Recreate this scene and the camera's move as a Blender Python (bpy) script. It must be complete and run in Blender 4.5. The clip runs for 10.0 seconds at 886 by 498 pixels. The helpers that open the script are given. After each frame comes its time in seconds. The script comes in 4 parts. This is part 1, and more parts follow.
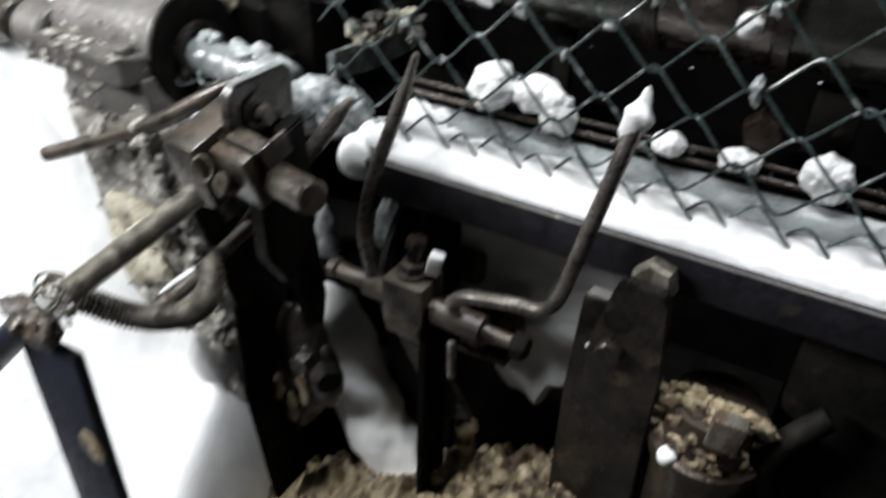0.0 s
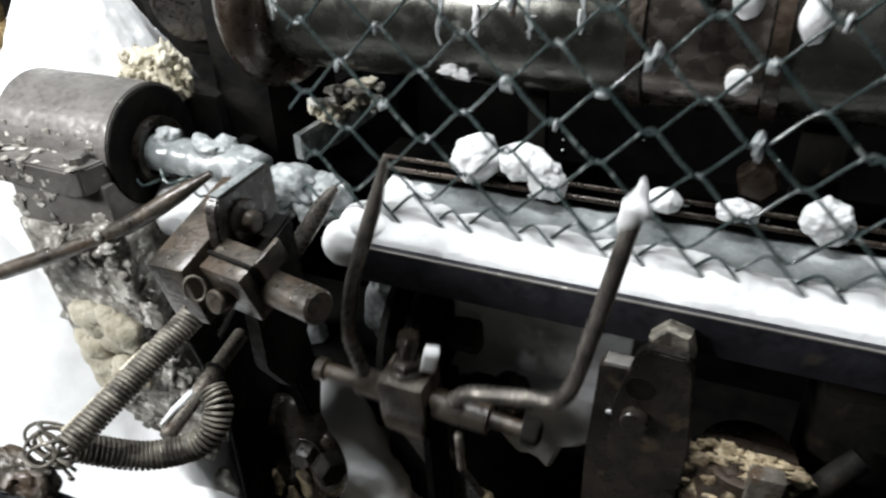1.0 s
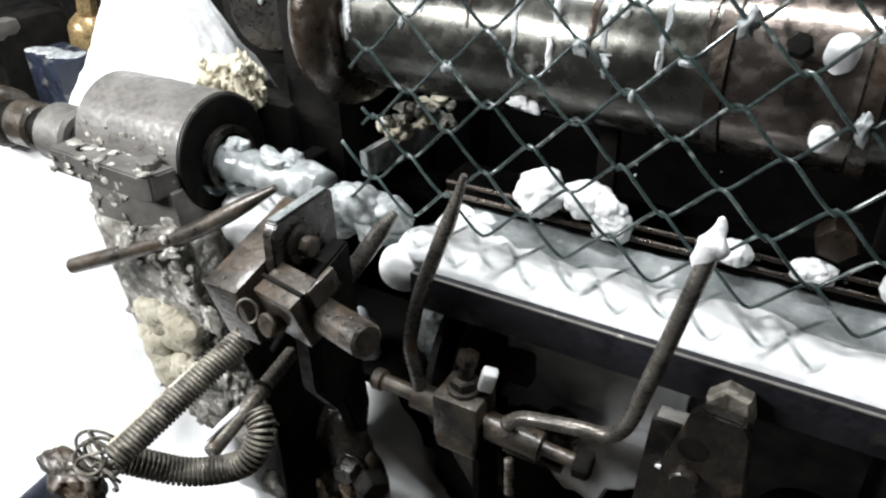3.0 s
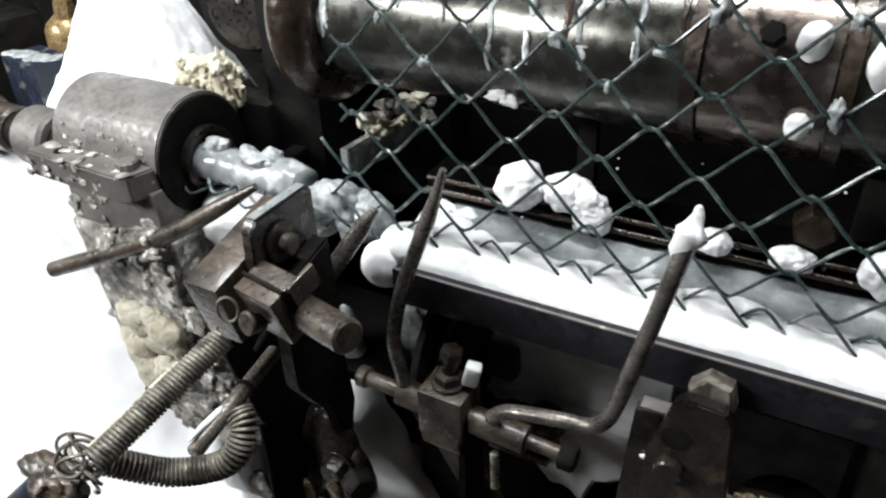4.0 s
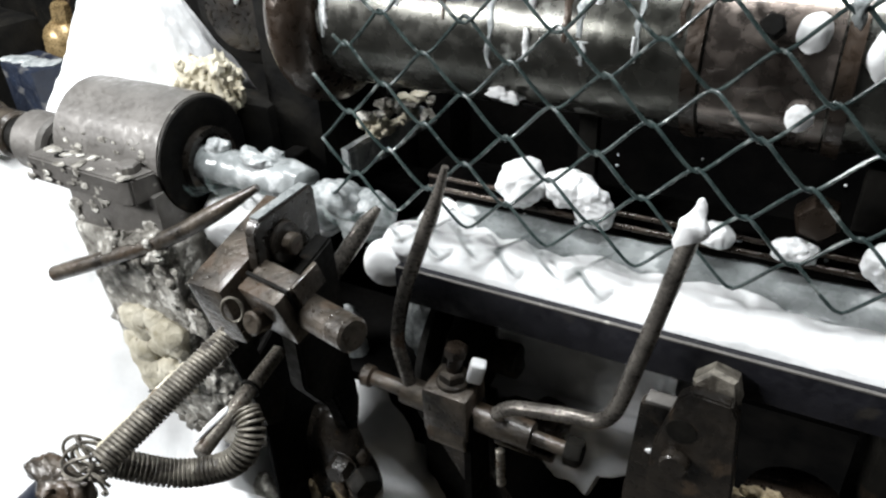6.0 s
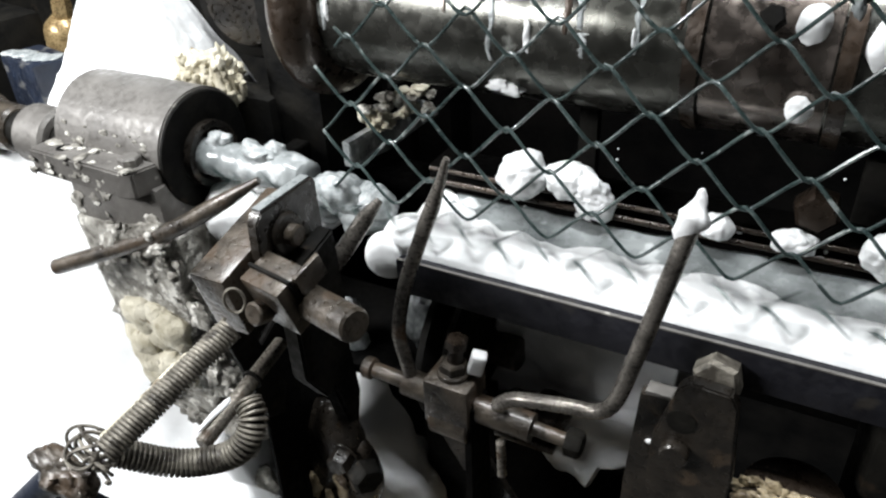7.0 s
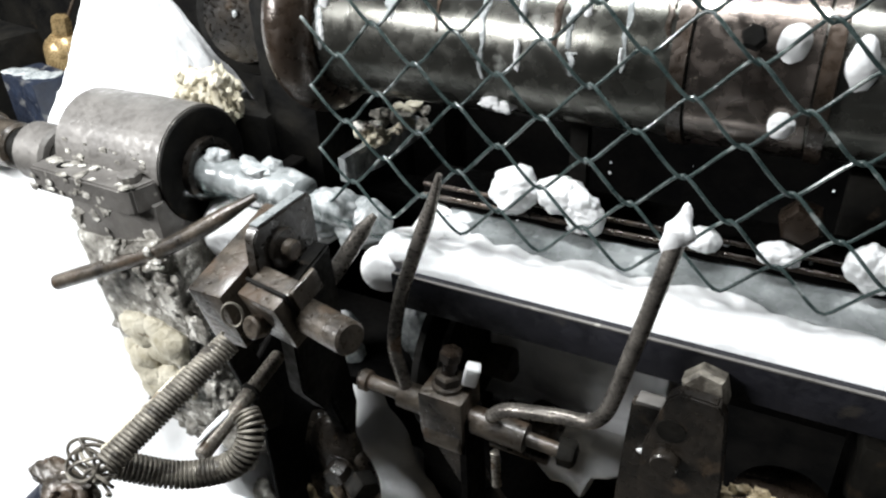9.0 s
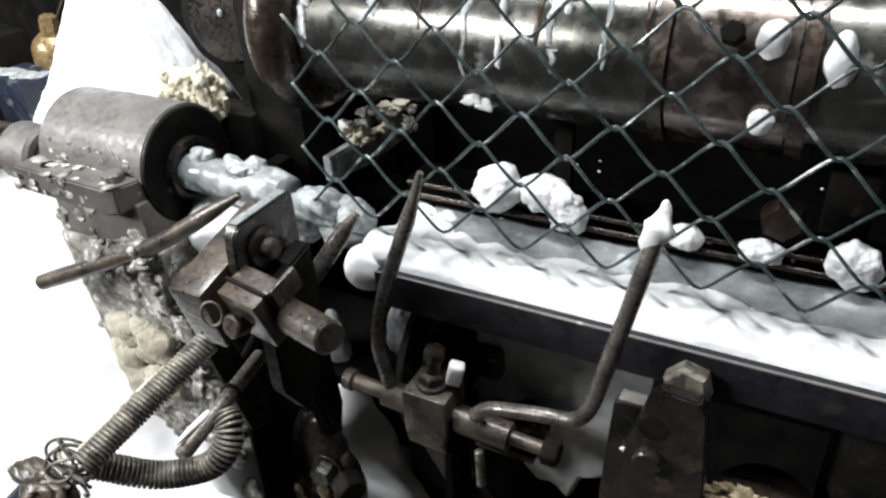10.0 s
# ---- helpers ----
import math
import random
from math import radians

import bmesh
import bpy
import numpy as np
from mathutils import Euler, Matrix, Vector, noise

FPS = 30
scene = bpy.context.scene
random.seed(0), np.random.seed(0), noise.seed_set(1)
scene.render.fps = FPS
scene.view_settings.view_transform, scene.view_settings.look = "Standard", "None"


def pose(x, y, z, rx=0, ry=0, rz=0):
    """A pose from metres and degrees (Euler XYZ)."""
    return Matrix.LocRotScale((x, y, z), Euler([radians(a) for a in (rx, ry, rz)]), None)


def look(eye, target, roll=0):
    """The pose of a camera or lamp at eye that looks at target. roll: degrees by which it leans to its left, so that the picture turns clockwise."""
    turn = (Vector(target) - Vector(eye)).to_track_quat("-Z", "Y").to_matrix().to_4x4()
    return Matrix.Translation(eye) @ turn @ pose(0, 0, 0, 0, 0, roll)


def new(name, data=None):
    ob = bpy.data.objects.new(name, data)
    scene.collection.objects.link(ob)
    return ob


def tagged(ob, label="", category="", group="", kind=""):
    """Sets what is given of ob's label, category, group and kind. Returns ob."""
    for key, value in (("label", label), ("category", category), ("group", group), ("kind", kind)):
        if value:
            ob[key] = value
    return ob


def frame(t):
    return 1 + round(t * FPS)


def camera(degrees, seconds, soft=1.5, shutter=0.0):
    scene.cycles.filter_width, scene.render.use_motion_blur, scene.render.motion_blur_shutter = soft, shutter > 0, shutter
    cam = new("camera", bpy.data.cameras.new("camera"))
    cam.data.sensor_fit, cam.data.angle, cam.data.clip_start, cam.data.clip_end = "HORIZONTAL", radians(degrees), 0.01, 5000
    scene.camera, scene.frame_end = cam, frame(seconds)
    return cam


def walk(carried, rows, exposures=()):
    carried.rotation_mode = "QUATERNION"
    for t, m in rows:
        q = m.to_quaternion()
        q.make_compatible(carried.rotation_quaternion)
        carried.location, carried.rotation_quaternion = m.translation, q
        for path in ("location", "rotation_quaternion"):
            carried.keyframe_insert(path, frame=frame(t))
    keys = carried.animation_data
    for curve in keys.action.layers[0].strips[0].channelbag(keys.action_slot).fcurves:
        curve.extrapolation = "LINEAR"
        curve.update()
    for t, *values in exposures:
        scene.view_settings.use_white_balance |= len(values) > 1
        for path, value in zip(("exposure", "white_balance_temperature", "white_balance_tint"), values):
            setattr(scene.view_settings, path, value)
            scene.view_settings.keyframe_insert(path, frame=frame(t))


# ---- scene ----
cam = camera(60.2, 10.0, soft=2.3, shutter=0.9)
PATH = [
    (0, (0.081, -0.045, 1.418), (-0.751, 1.393, 0.303), 1.4),
    (0.5, (0.046, -0.024, 1.436), (-0.664, 1.508, 0.366), 0.1),
    (1, (0.017, -0.029, 1.448), (-0.692, 1.51, 0.385), -2.7),
    (1.5, (0.01, -0.023, 1.446), (-0.735, 1.462, 0.332), -2.0),
    (2, (0.01, -0.015, 1.467), (-0.819, 1.446, 0.381), -1.8),
    (2.5, (0.012, -0.005, 1.47), (-0.859, 1.443, 0.4), -1.7),
    (4, (0.021, 0.0, 1.465), (-0.819, 1.466, 0.394), -2.3),
    (4.5, (0.023, -0.003, 1.465), (-0.809, 1.465, 0.391), -3.0),
    (5, (0.02, -0.002, 1.464), (-0.811, 1.469, 0.395), -3.2),
    (5.5, (0.019, -0.002, 1.464), (-0.819, 1.467, 0.398), -3.1),
    (7, (0.02, -0.008, 1.461), (-0.815, 1.457, 0.386), -3.1),
    (7.5, (0.024, -0.007, 1.463), (-0.811, 1.463, 0.395), -3.4),
    (8, (0.024, -0.005, 1.466), (-0.81, 1.466, 0.398), -3.3),
    (8.5, (0.027, -0.013, 1.468), (-0.81, 1.466, 0.414), -3.2),
    (9, (0.028, -0.015, 1.469), (-0.809, 1.468, 0.42), -3.3),
    (9.5, (0.031, -0.013, 1.469), (-0.802, 1.473, 0.421), -3.4),
    (10, (0.039, -0.008, 1.466), (-0.794, 1.477, 0.417), -3.4),
]
EXPOSURES = [(0.0, -0.45), (1.0, -0.42), (2.0, -0.26), (2.7, -0.15), (4.0, -0.30), (5.5, -0.28), (6.8, -0.20), (7.5, -0.04), (8.2, 0.05), (9.0, -0.05), (10.0, -0.18)]
walk(cam, [(t, look(eye, target, roll)) for t, eye, target, roll in PATH], EXPOSURES)

# ---- light ----
world = bpy.data.worlds.new("workshop_air")
scene.world = world
world.use_nodes = True
world.node_tree.nodes["Background"].inputs[0].default_value = (0.75, 0.87, 1.0, 1)
world.node_tree.nodes["Background"].inputs[1].default_value = 0.06


def lamp(name, eye, target, watts, size_x, size_y, colour):
    data = bpy.data.lights.new(name, "AREA")
    data.shape, data.size, data.size_y, data.energy, data.color = "RECTANGLE", size_x, size_y, watts, colour
    ob = new(name, data)
    ob.matrix_world = look(eye, target)
    return ob


lamp("workshop_lamp", (-1.30, -0.45, 1.85), (-0.55, 0.45, 1.00), 40, 0.70, 0.20, (0.97, 0.985, 1.0))
lamp("tube_lamp", (-0.52, 0.40, 2.70), (-0.52, 0.42, 1.0), 60, 1.30, 0.18, (0.95, 0.98, 1.0))


# ---- materials ----
def material(name, low, high, rough=0.5, metal=0.0, scale=40.0, bump=0.2, spots=None, spot_level=0.62, spot_scale=12.0, spread=0.2, coat=0.0, fine=6.0, shine=0.5):
    """Two tones mixed by noise, a third in patches, roughness and relief varied at two scales; sizes in features per metre."""
    m = bpy.data.materials.new(name)
    m.use_nodes = True
    nodes, links = m.node_tree.nodes, m.node_tree.links
    b = nodes["Principled BSDF"]
    co = nodes.new("ShaderNodeTexCoord")

    def noise_node(s, detail):
        n = nodes.new("ShaderNodeTexNoise")
        n.inputs["Scale"].default_value, n.inputs["Detail"].default_value = s, detail
        links.new(co.outputs["Object"], n.inputs["Vector"])
        return n.outputs["Fac"]

    def ramp(src, a, z, c0, c1):
        r = nodes.new("ShaderNodeValToRGB")
        r.color_ramp.elements[0].position, r.color_ramp.elements[1].position = a, z
        r.color_ramp.elements[0].color, r.color_ramp.elements[1].color = (*c0, 1), (*c1, 1)
        links.new(src, r.inputs[0])
        return r.outputs[0]

    big, small = noise_node(scale, 6), noise_node(scale * fine, 4)
    colour = ramp(big, 0.35, 0.68, low, high)
    if spots:
        mask = ramp(noise_node(spot_scale, 8), spot_level, spot_level + 0.06, (0, 0, 0), (1, 1, 1))
        mix = nodes.new("ShaderNodeMix")
        mix.data_type = "RGBA"
        links.new(mask, mix.inputs[0])
        links.new(colour, mix.inputs[6])
        mix.inputs[7].default_value = (*spots, 1)
        colour = mix.outputs[2]
        if metal:
            mm = nodes.new("ShaderNodeMath")
            mm.operation = "MULTIPLY_ADD"
            links.new(mask, mm.inputs[0])
            mm.inputs[1].default_value, mm.inputs[2].default_value = -metal * 0.85, metal
            links.new(mm.outputs[0], b.inputs["Metallic"])
    links.new(colour, b.inputs["Base Color"])
    if not (spots and metal):
        b.inputs["Metallic"].default_value = metal
    rr = nodes.new("ShaderNodeMapRange")
    links.new(small, rr.inputs[0])
    rr.inputs[1].default_value, rr.inputs[2].default_value = 0.3, 0.7
    rr.inputs[3].default_value, rr.inputs[4].default_value = max(rough - spread, 0.08), min(rough + spread, 1)
    links.new(rr.outputs[0], b.inputs["Roughness"])
    add = nodes.new("ShaderNodeMath")
    links.new(big, add.inputs[0])
    links.new(small, add.inputs[1])
    bp = nodes.new("ShaderNodeBump")
    bp.inputs["Strength"].default_value, bp.inputs["Distance"].default_value = bump, 0.003
    links.new(add.outputs[0], bp.inputs["Height"])
    links.new(bp.outputs[0], b.inputs["Normal"])
    b.inputs["Specular IOR Level"].default_value = shine
    b.inputs["Coat Weight"].default_value, b.inputs["Coat Roughness"].default_value = coat, 0.15
    return m


STEEL = material("oily_steel", (0.020, 0.016, 0.012), (0.100, 0.082, 0.063), 0.42, 0.25, 42, 0.4, (0.060, 0.042, 0.028), 0.52, 30, coat=0.3)
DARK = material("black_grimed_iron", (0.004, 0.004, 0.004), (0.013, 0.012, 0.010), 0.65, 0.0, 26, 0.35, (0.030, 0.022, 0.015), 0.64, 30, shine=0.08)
# near-black tone puts the frame's deep shade into the iron's colour
BLACK = material("shade_black_iron", (0.0015, 0.0015, 0.0015), (0.005, 0.0045, 0.004), 0.8, 0.0, 20, 0.3, (0.010, 0.008, 0.006), 0.70, 30, shine=0.05)
BRIGHT = material("worn_bright_steel", (0.058, 0.058, 0.050), (0.165, 0.162, 0.146), 0.25, 0.85, 11, 0.10, (0.28, 0.29, 0.27), 0.63, 22, spread=0.12)
SHELL = material("glossy_brown_iron", (0.085, 0.068, 0.058), (0.25, 0.215, 0.19), 0.22, 0.9, 14, 0.12, (0.20, 0.125, 0.085), 0.64, 20, coat=0.5)
PIN = material("polished_pin_steel", (0.12, 0.105, 0.088), (0.30, 0.275, 0.235), 0.3, 0.4, 60, 0.2, (0.085, 0.06, 0.04), 0.56, 40)
RUST = material("rusty_iron", (0.020, 0.015, 0.011), (0.060, 0.042, 0.030), 0.34, 0.45, 22, 0.25, (0.13, 0.062, 0.028), 0.64, 18, coat=0.3)
GREY = material("grey_machined_iron", (0.105, 0.098, 0.090), (0.175, 0.165, 0.152), 0.50, 0.25, 24, 0.22, (0.36, 0.345, 0.31), 0.66, 55)
OILY = material("oil_black_brown_steel", (0.007, 0.006, 0.005), (0.036, 0.029, 0.022), 0.36, 0.2, 30, 0.35, (0.055, 0.038, 0.024), 0.60, 26, coat=0.3)
TUBE = material("bent_rod_steel", (0.075, 0.068, 0.060), (0.23, 0.21, 0.185), 0.30, 0.6, 45, 0.15, (0.12, 0.078, 0.050), 0.62, 22, spread=0.12)
CAKE = material("caked_residue", (0.120, 0.110, 0.092), (0.50, 0.48, 0.43), 0.6, 0.0, 75, 0.9, (0.78, 0.76, 0.70), 0.55, 70)
CREAM = material("cream_residue", (0.40, 0.36, 0.26), (0.70, 0.66, 0.54), 0.6, 0.0, 40, 0.7, (0.18, 0.14, 0.09), 0.62, 45)
TAN = material("tan_residue", (0.13, 0.095, 0.052), (0.44, 0.36, 0.23), 0.5, 0.0, 50, 0.9, (0.065, 0.045, 0.027), 0.55, 36, coat=0.3)
FOAM = material("white_soap_foam", (0.78, 0.79, 0.79), (0.88, 0.885, 0.885), 0.8, 0.0, 26, 0.28, fine=5)
SOAPY = material("soap_filmed_steel", (0.17, 0.185, 0.185), (0.40, 0.42, 0.42), 0.35, 0.1, 45, 0.5, (0.58, 0.60, 0.60), 0.58, 40, coat=0.4)
WATER = material("grey_soapy_water", (0.13, 0.142, 0.142), (0.34, 0.36, 0.36), 0.28, 0.0, 26, 0.15, (0.55, 0.57, 0.57), 0.60, 30, coat=0.3, fine=3)
# grey of soap film; also serves foam with shade in its colour
FILM_SHADE = material("soap_film_and_shaded_foam", (0.20, 0.22, 0.22), (0.46, 0.48, 0.48), 0.35, 0.0, 120, 0.3, coat=0.4)
GREEN = material("green_coated_wire", (0.016, 0.030, 0.029), (0.055, 0.080, 0.076), 0.36, 0.0, 60, 0.2, (0.24, 0.27, 0.26), 0.60, 70, coat=0.5)
SPRING = material("spring_steel", (0.085, 0.076, 0.062), (0.29, 0.265, 0.22), 0.5, 0.35, 70, 0.3, (0.05, 0.043, 0.034), 0.57, 60)
NAVY = material("navy_painted_steel", (0.008, 0.011, 0.020), (0.016, 0.021, 0.034), 0.5, 0.0, 20, 0.15, (0.08, 0.07, 0.06), 0.68, 16)
BLUE = material("blue_painted_block", (0.006, 0.009, 0.018), (0.014, 0.022, 0.042), 0.5, 0.0, 30, 0.2, (0.10, 0.10, 0.10), 0.60, 40)
BRASS = material("brass", (0.20, 0.135, 0.06), (0.44, 0.32, 0.16), 0.32, 0.5, 50, 0.1)
RAIL = material("blue_black_rail_paint", (0.006, 0.006, 0.008), (0.014, 0.014, 0.018), 0.55, 0.0, 30, 0.15, (0.028, 0.025, 0.022), 0.68, 20, shine=0.25)
CONCRETE = material("workshop_concrete", (0.05, 0.05, 0.048), (0.10, 0.098, 0.094), 0.85, 0.0, 6, 0.3)
# darkened to cut light bounced off the unseen walls and ceiling
PLASTER = material("low_bounce_plaster", (0.03, 0.03, 0.029), (0.05, 0.049, 0.047), 0.9, 0.0, 4, 0.2)


# ---- mesh helpers ----
def thing(name, label, category, at=(0, 0, 0), group=""):
    ob = new(name)
    ob.empty_display_size = 0.02
    ob.location = at
    return tagged(ob, label, category, group)


def mesh_object(name, bm, mat, smooth=True):
    me = bpy.data.meshes.new(name)
    bmesh.ops.recalc_face_normals(bm, faces=bm.faces)
    for f in bm.faces:
        f.smooth = smooth
    bm.to_mesh(me)
    bm.free()
    me.materials.append(mat)
    if smooth and mat not in (FOAM, FILM_SHADE, WATER, CAKE, CREAM, TAN):
        me.set_sharp_from_angle(angle=radians(38))
    return new(name, me)


def part(name, bm, mat, parent, label="", smooth=True):
    """One mesh under a thing; the mesh is given in world metres and shifted into the parent's space."""
    root, off = parent, Vector()
    while root:
        off += root.location
        root = root.parent
    bmesh.ops.translate(bm, verts=bm.verts, vec=-off)
    ob = mesh_object(name, bm, mat, smooth)
    ob.parent = parent
    return tagged(ob, label) if label else ob


def solo(name, bm, mat, label, category, at=(0, 0, 0), group="", kind="", smooth=True):
    bmesh.ops.translate(bm, verts=bm.verts, vec=-Vector(at))
    ob = mesh_object(name, bm, mat, smooth)
    ob.location = at
    return tagged(ob, label, category, group, kind)


def join(*bms):
    out = bms[0]
    for b in bms[1:]:
        me = bpy.data.meshes.new("tmp")
        b.to_mesh(me)
        b.free()
        out.from_mesh(me)
        bpy.data.meshes.remove(me)
    return out


def box(c, size, bevel=0.002, turn=(0, 0, 0), taper=1.0):
    bm = bmesh.new()
    bmesh.ops.create_cube(bm, size=1)
    for v in bm.verts:
        k = taper if v.co.z < 0 else 1.0
        v.co = Vector((v.co.x * size[0] * k, v.co.y * size[1] * k, v.co.z * size[2]))
    if bevel:
        bmesh.ops.bevel(bm, geom=list(bm.edges), offset=bevel, segments=2, affect="EDGES", profile=0.6)
    bm.transform(pose(*c, *turn))
    return bm


def plate(points, thick, axis, at, bevel=0.0012):
    """A flat plate cut to an outline; axis 'x': points are (y, z), 'y': (x, z), 'z': (x, y); at is its lower face."""
    bm = bmesh.new()
    to = {"x": lambda a, b: (at, a, b), "y": lambda a, b: (a, at, b), "z": lambda a, b: (a, b, at)}[axis]
    f = bm.faces.new([bm.verts.new(to(a, b)) for a, b in points])
    up = Vector({"x": (1, 0, 0), "y": (0, 1, 0), "z": (0, 0, 1)}[axis]) * thick
    r = bmesh.ops.extrude_face_region(bm, geom=[f])
    bmesh.ops.translate(bm, verts=[v for v in r["geom"] if isinstance(v, bmesh.types.BMVert)], vec=up)
    if bevel:
        bmesh.ops.bevel(bm, geom=list(bm.edges), offset=bevel, segments=2, affect="EDGES")
    return bm


def lathe(a, b, profile, seg=32):
    """Turned about the line a-b: profile of (distance along from a in metres, radius)."""
    a, b = Vector(a), Vector(b)
    d = (b - a).normalized()
    u = d.orthogonal().normalized()
    w = d.cross(u)
    bm = bmesh.new()
    rings = []
    for s, r in profile:
        rings.append([bm.verts.new(a + d * s + (u * math.cos(t) + w * math.sin(t)) * max(r, 1e-5)) for t in [2 * math.pi * i / seg for i in range(seg)]])
    for p, q in zip(rings, rings[1:]):
        for i in range(seg):
            bm.faces.new((p[i], p[(i + 1) % seg], q[(i + 1) % seg], q[i]))
    bm.faces.new(rings[0])
    bm.faces.new(rings[-1])
    return bm


def rod(a, b, r, r2=None, seg=18, bevel=0.0015):
    n = (Vector(b) - Vector(a)).length
    r2 = r if r2 is None else r2
    e = min(bevel, r * 0.6, r2 * 0.6)
    return lathe(a, b, [(0, r - e), (e, r), (n - e, r2), (n, r2 - e)], seg)


def bolt(a, b, r, head, seg=6):
    """A hexagon head from a to b with a chamfered crown."""
    n = (Vector(b) - Vector(a)).length
    return lathe(a, b, [(0, r), (n * 0.8, r), (n, r * 0.82)], seg) if not head else join(
        lathe(a, b, [(0, r), (n * 0.8, r), (n, r * 0.82)], seg), rod(a, Vector(a) + (Vector(b) - Vector(a)).normalized() * 0.0015, head, seg=24, bevel=0.0005))


def smooth_path(points, steps=8):
    pts = [Vector(p) for p in points]
    pts = [2 * pts[0] - pts[1]] + pts + [2 * pts[-1] - pts[-2]]
    out = []
    for i in range(1, len(pts) - 2):
        p0, p1, p2, p3 = pts[i - 1:i + 3]
        for k in range(steps):
            t = k / steps
            out.append(0.5 * ((2 * p1) + (p2 - p0) * t + (2 * p0 - 5 * p1 + 4 * p2 - p3) * t * t + (3 * p1 - p0 - 3 * p2 + p3) * t ** 3))
    out.append(pts[-2])
    return out


def tube(points, r, seg=10, flat_tip=0.0):
    """A round wire along points; flat_tip: metres of its end that are hammered flat and taper."""
    bm = bmesh.new()
    rings, u = [], None
    n = len(points)
    left = [0.0] * n
    for i in range(n - 2, -1, -1):
        left[i] = left[i + 1] + (points[i + 1] - points[i]).length
    for i, p in enumerate(points):
        d = (points[min(i + 1, n - 1)] - points[max(i - 1, 0)]).normalized()
        u = (u - d * u.dot(d)).normalized() if u else d.orthogonal().normalized()
        w = d.cross(u)
        k = 1.0
        if flat_tip and left[i] < flat_tip:
            k = 0.40 + 0.60 * left[i] / flat_tip
        rings.append([bm.verts.new(p + (u * math.cos(t) + w * math.sin(t)) * r * k) for t in [2 * math.pi * j / seg for j in range(seg)]])
    for p, q in zip(rings, rings[1:]):
        for i in range(seg):
            bm.faces.new((p[i], p[(i + 1) % seg], q[(i + 1) % seg], q[i]))
    bm.faces.new(rings[0])
    bm.faces.new(rings[-1])
    return bm


def lump(c, size, rough=0.25, grain=30.0, level=4, octave=0.1):
    """An uneven clot: a ball pushed in and out by noise at two sizes."""
    bm = bmesh.new()
    bmesh.ops.create_icosphere(bm, subdivisions=level, radius=1)
    c = Vector(c)
    for v in bm.verts:
        p = Vector((v.co.x * size[0], v.co.y * size[1], v.co.z * size[2]))
        q = (p + c) * grain
        k = 1 + rough * noise.noise(q) + octave * noise.noise(q * 3.1) + octave * 0.5 * noise.noise(q * 7.3)
        v.co = c + p * k
    return bm


def sheet(x0, x1, y0, y1, height, nx, ny, floor_z):
    """A bank with a top given by height(x, y) and closed sides down to floor_z."""
    bm = bmesh.new()
    top = [[bm.verts.new((x0 + (x1 - x0) * i / nx, y0 + (y1 - y0) * j / ny, 0)) for j in range(ny + 1)] for i in range(nx + 1)]
    for col in top:
        for v in col:
            v.co.z = height(v.co.x, v.co.y)
    for i in range(nx):
        for j in range(ny):
            bm.faces.new((top[i][j], top[i + 1][j], top[i + 1][j + 1], top[i][j + 1]))
    ring = [top[i][0] for i in range(nx + 1)] + [top[nx][j] for j in range(1, ny + 1)] + [top[i][ny] for i in range(nx - 1, -1, -1)] + [top[0][j] for j in range(ny - 1, 0, -1)]
    low = [bm.verts.new((v.co.x, v.co.y, min(floor_z, v.co.z - 0.001))) for v in ring]
    for i in range(len(ring)):
        k = (i + 1) % len(ring)
        bm.faces.new((ring[i], low[i], low[k], ring[k]))
    return bm


def ripple(x, y, z, s, a):
    return a * noise.noise(Vector((x, y, z)) * s)


# ---- the room ----
def room():
    # unseen shell; wall and ceiling colour kept dark to hold bounce down
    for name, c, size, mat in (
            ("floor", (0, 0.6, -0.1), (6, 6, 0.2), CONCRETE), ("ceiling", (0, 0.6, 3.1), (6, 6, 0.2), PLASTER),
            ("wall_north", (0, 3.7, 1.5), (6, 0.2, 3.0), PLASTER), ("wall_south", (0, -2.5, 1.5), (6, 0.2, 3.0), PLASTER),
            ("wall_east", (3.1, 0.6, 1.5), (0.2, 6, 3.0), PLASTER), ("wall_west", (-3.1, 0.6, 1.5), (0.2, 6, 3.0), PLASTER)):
        solo(name, box(c, size, 0), mat, "plain dark workshop " + name.split("_")[0], name.split("_")[0], kind="structure", smooth=False)


room()


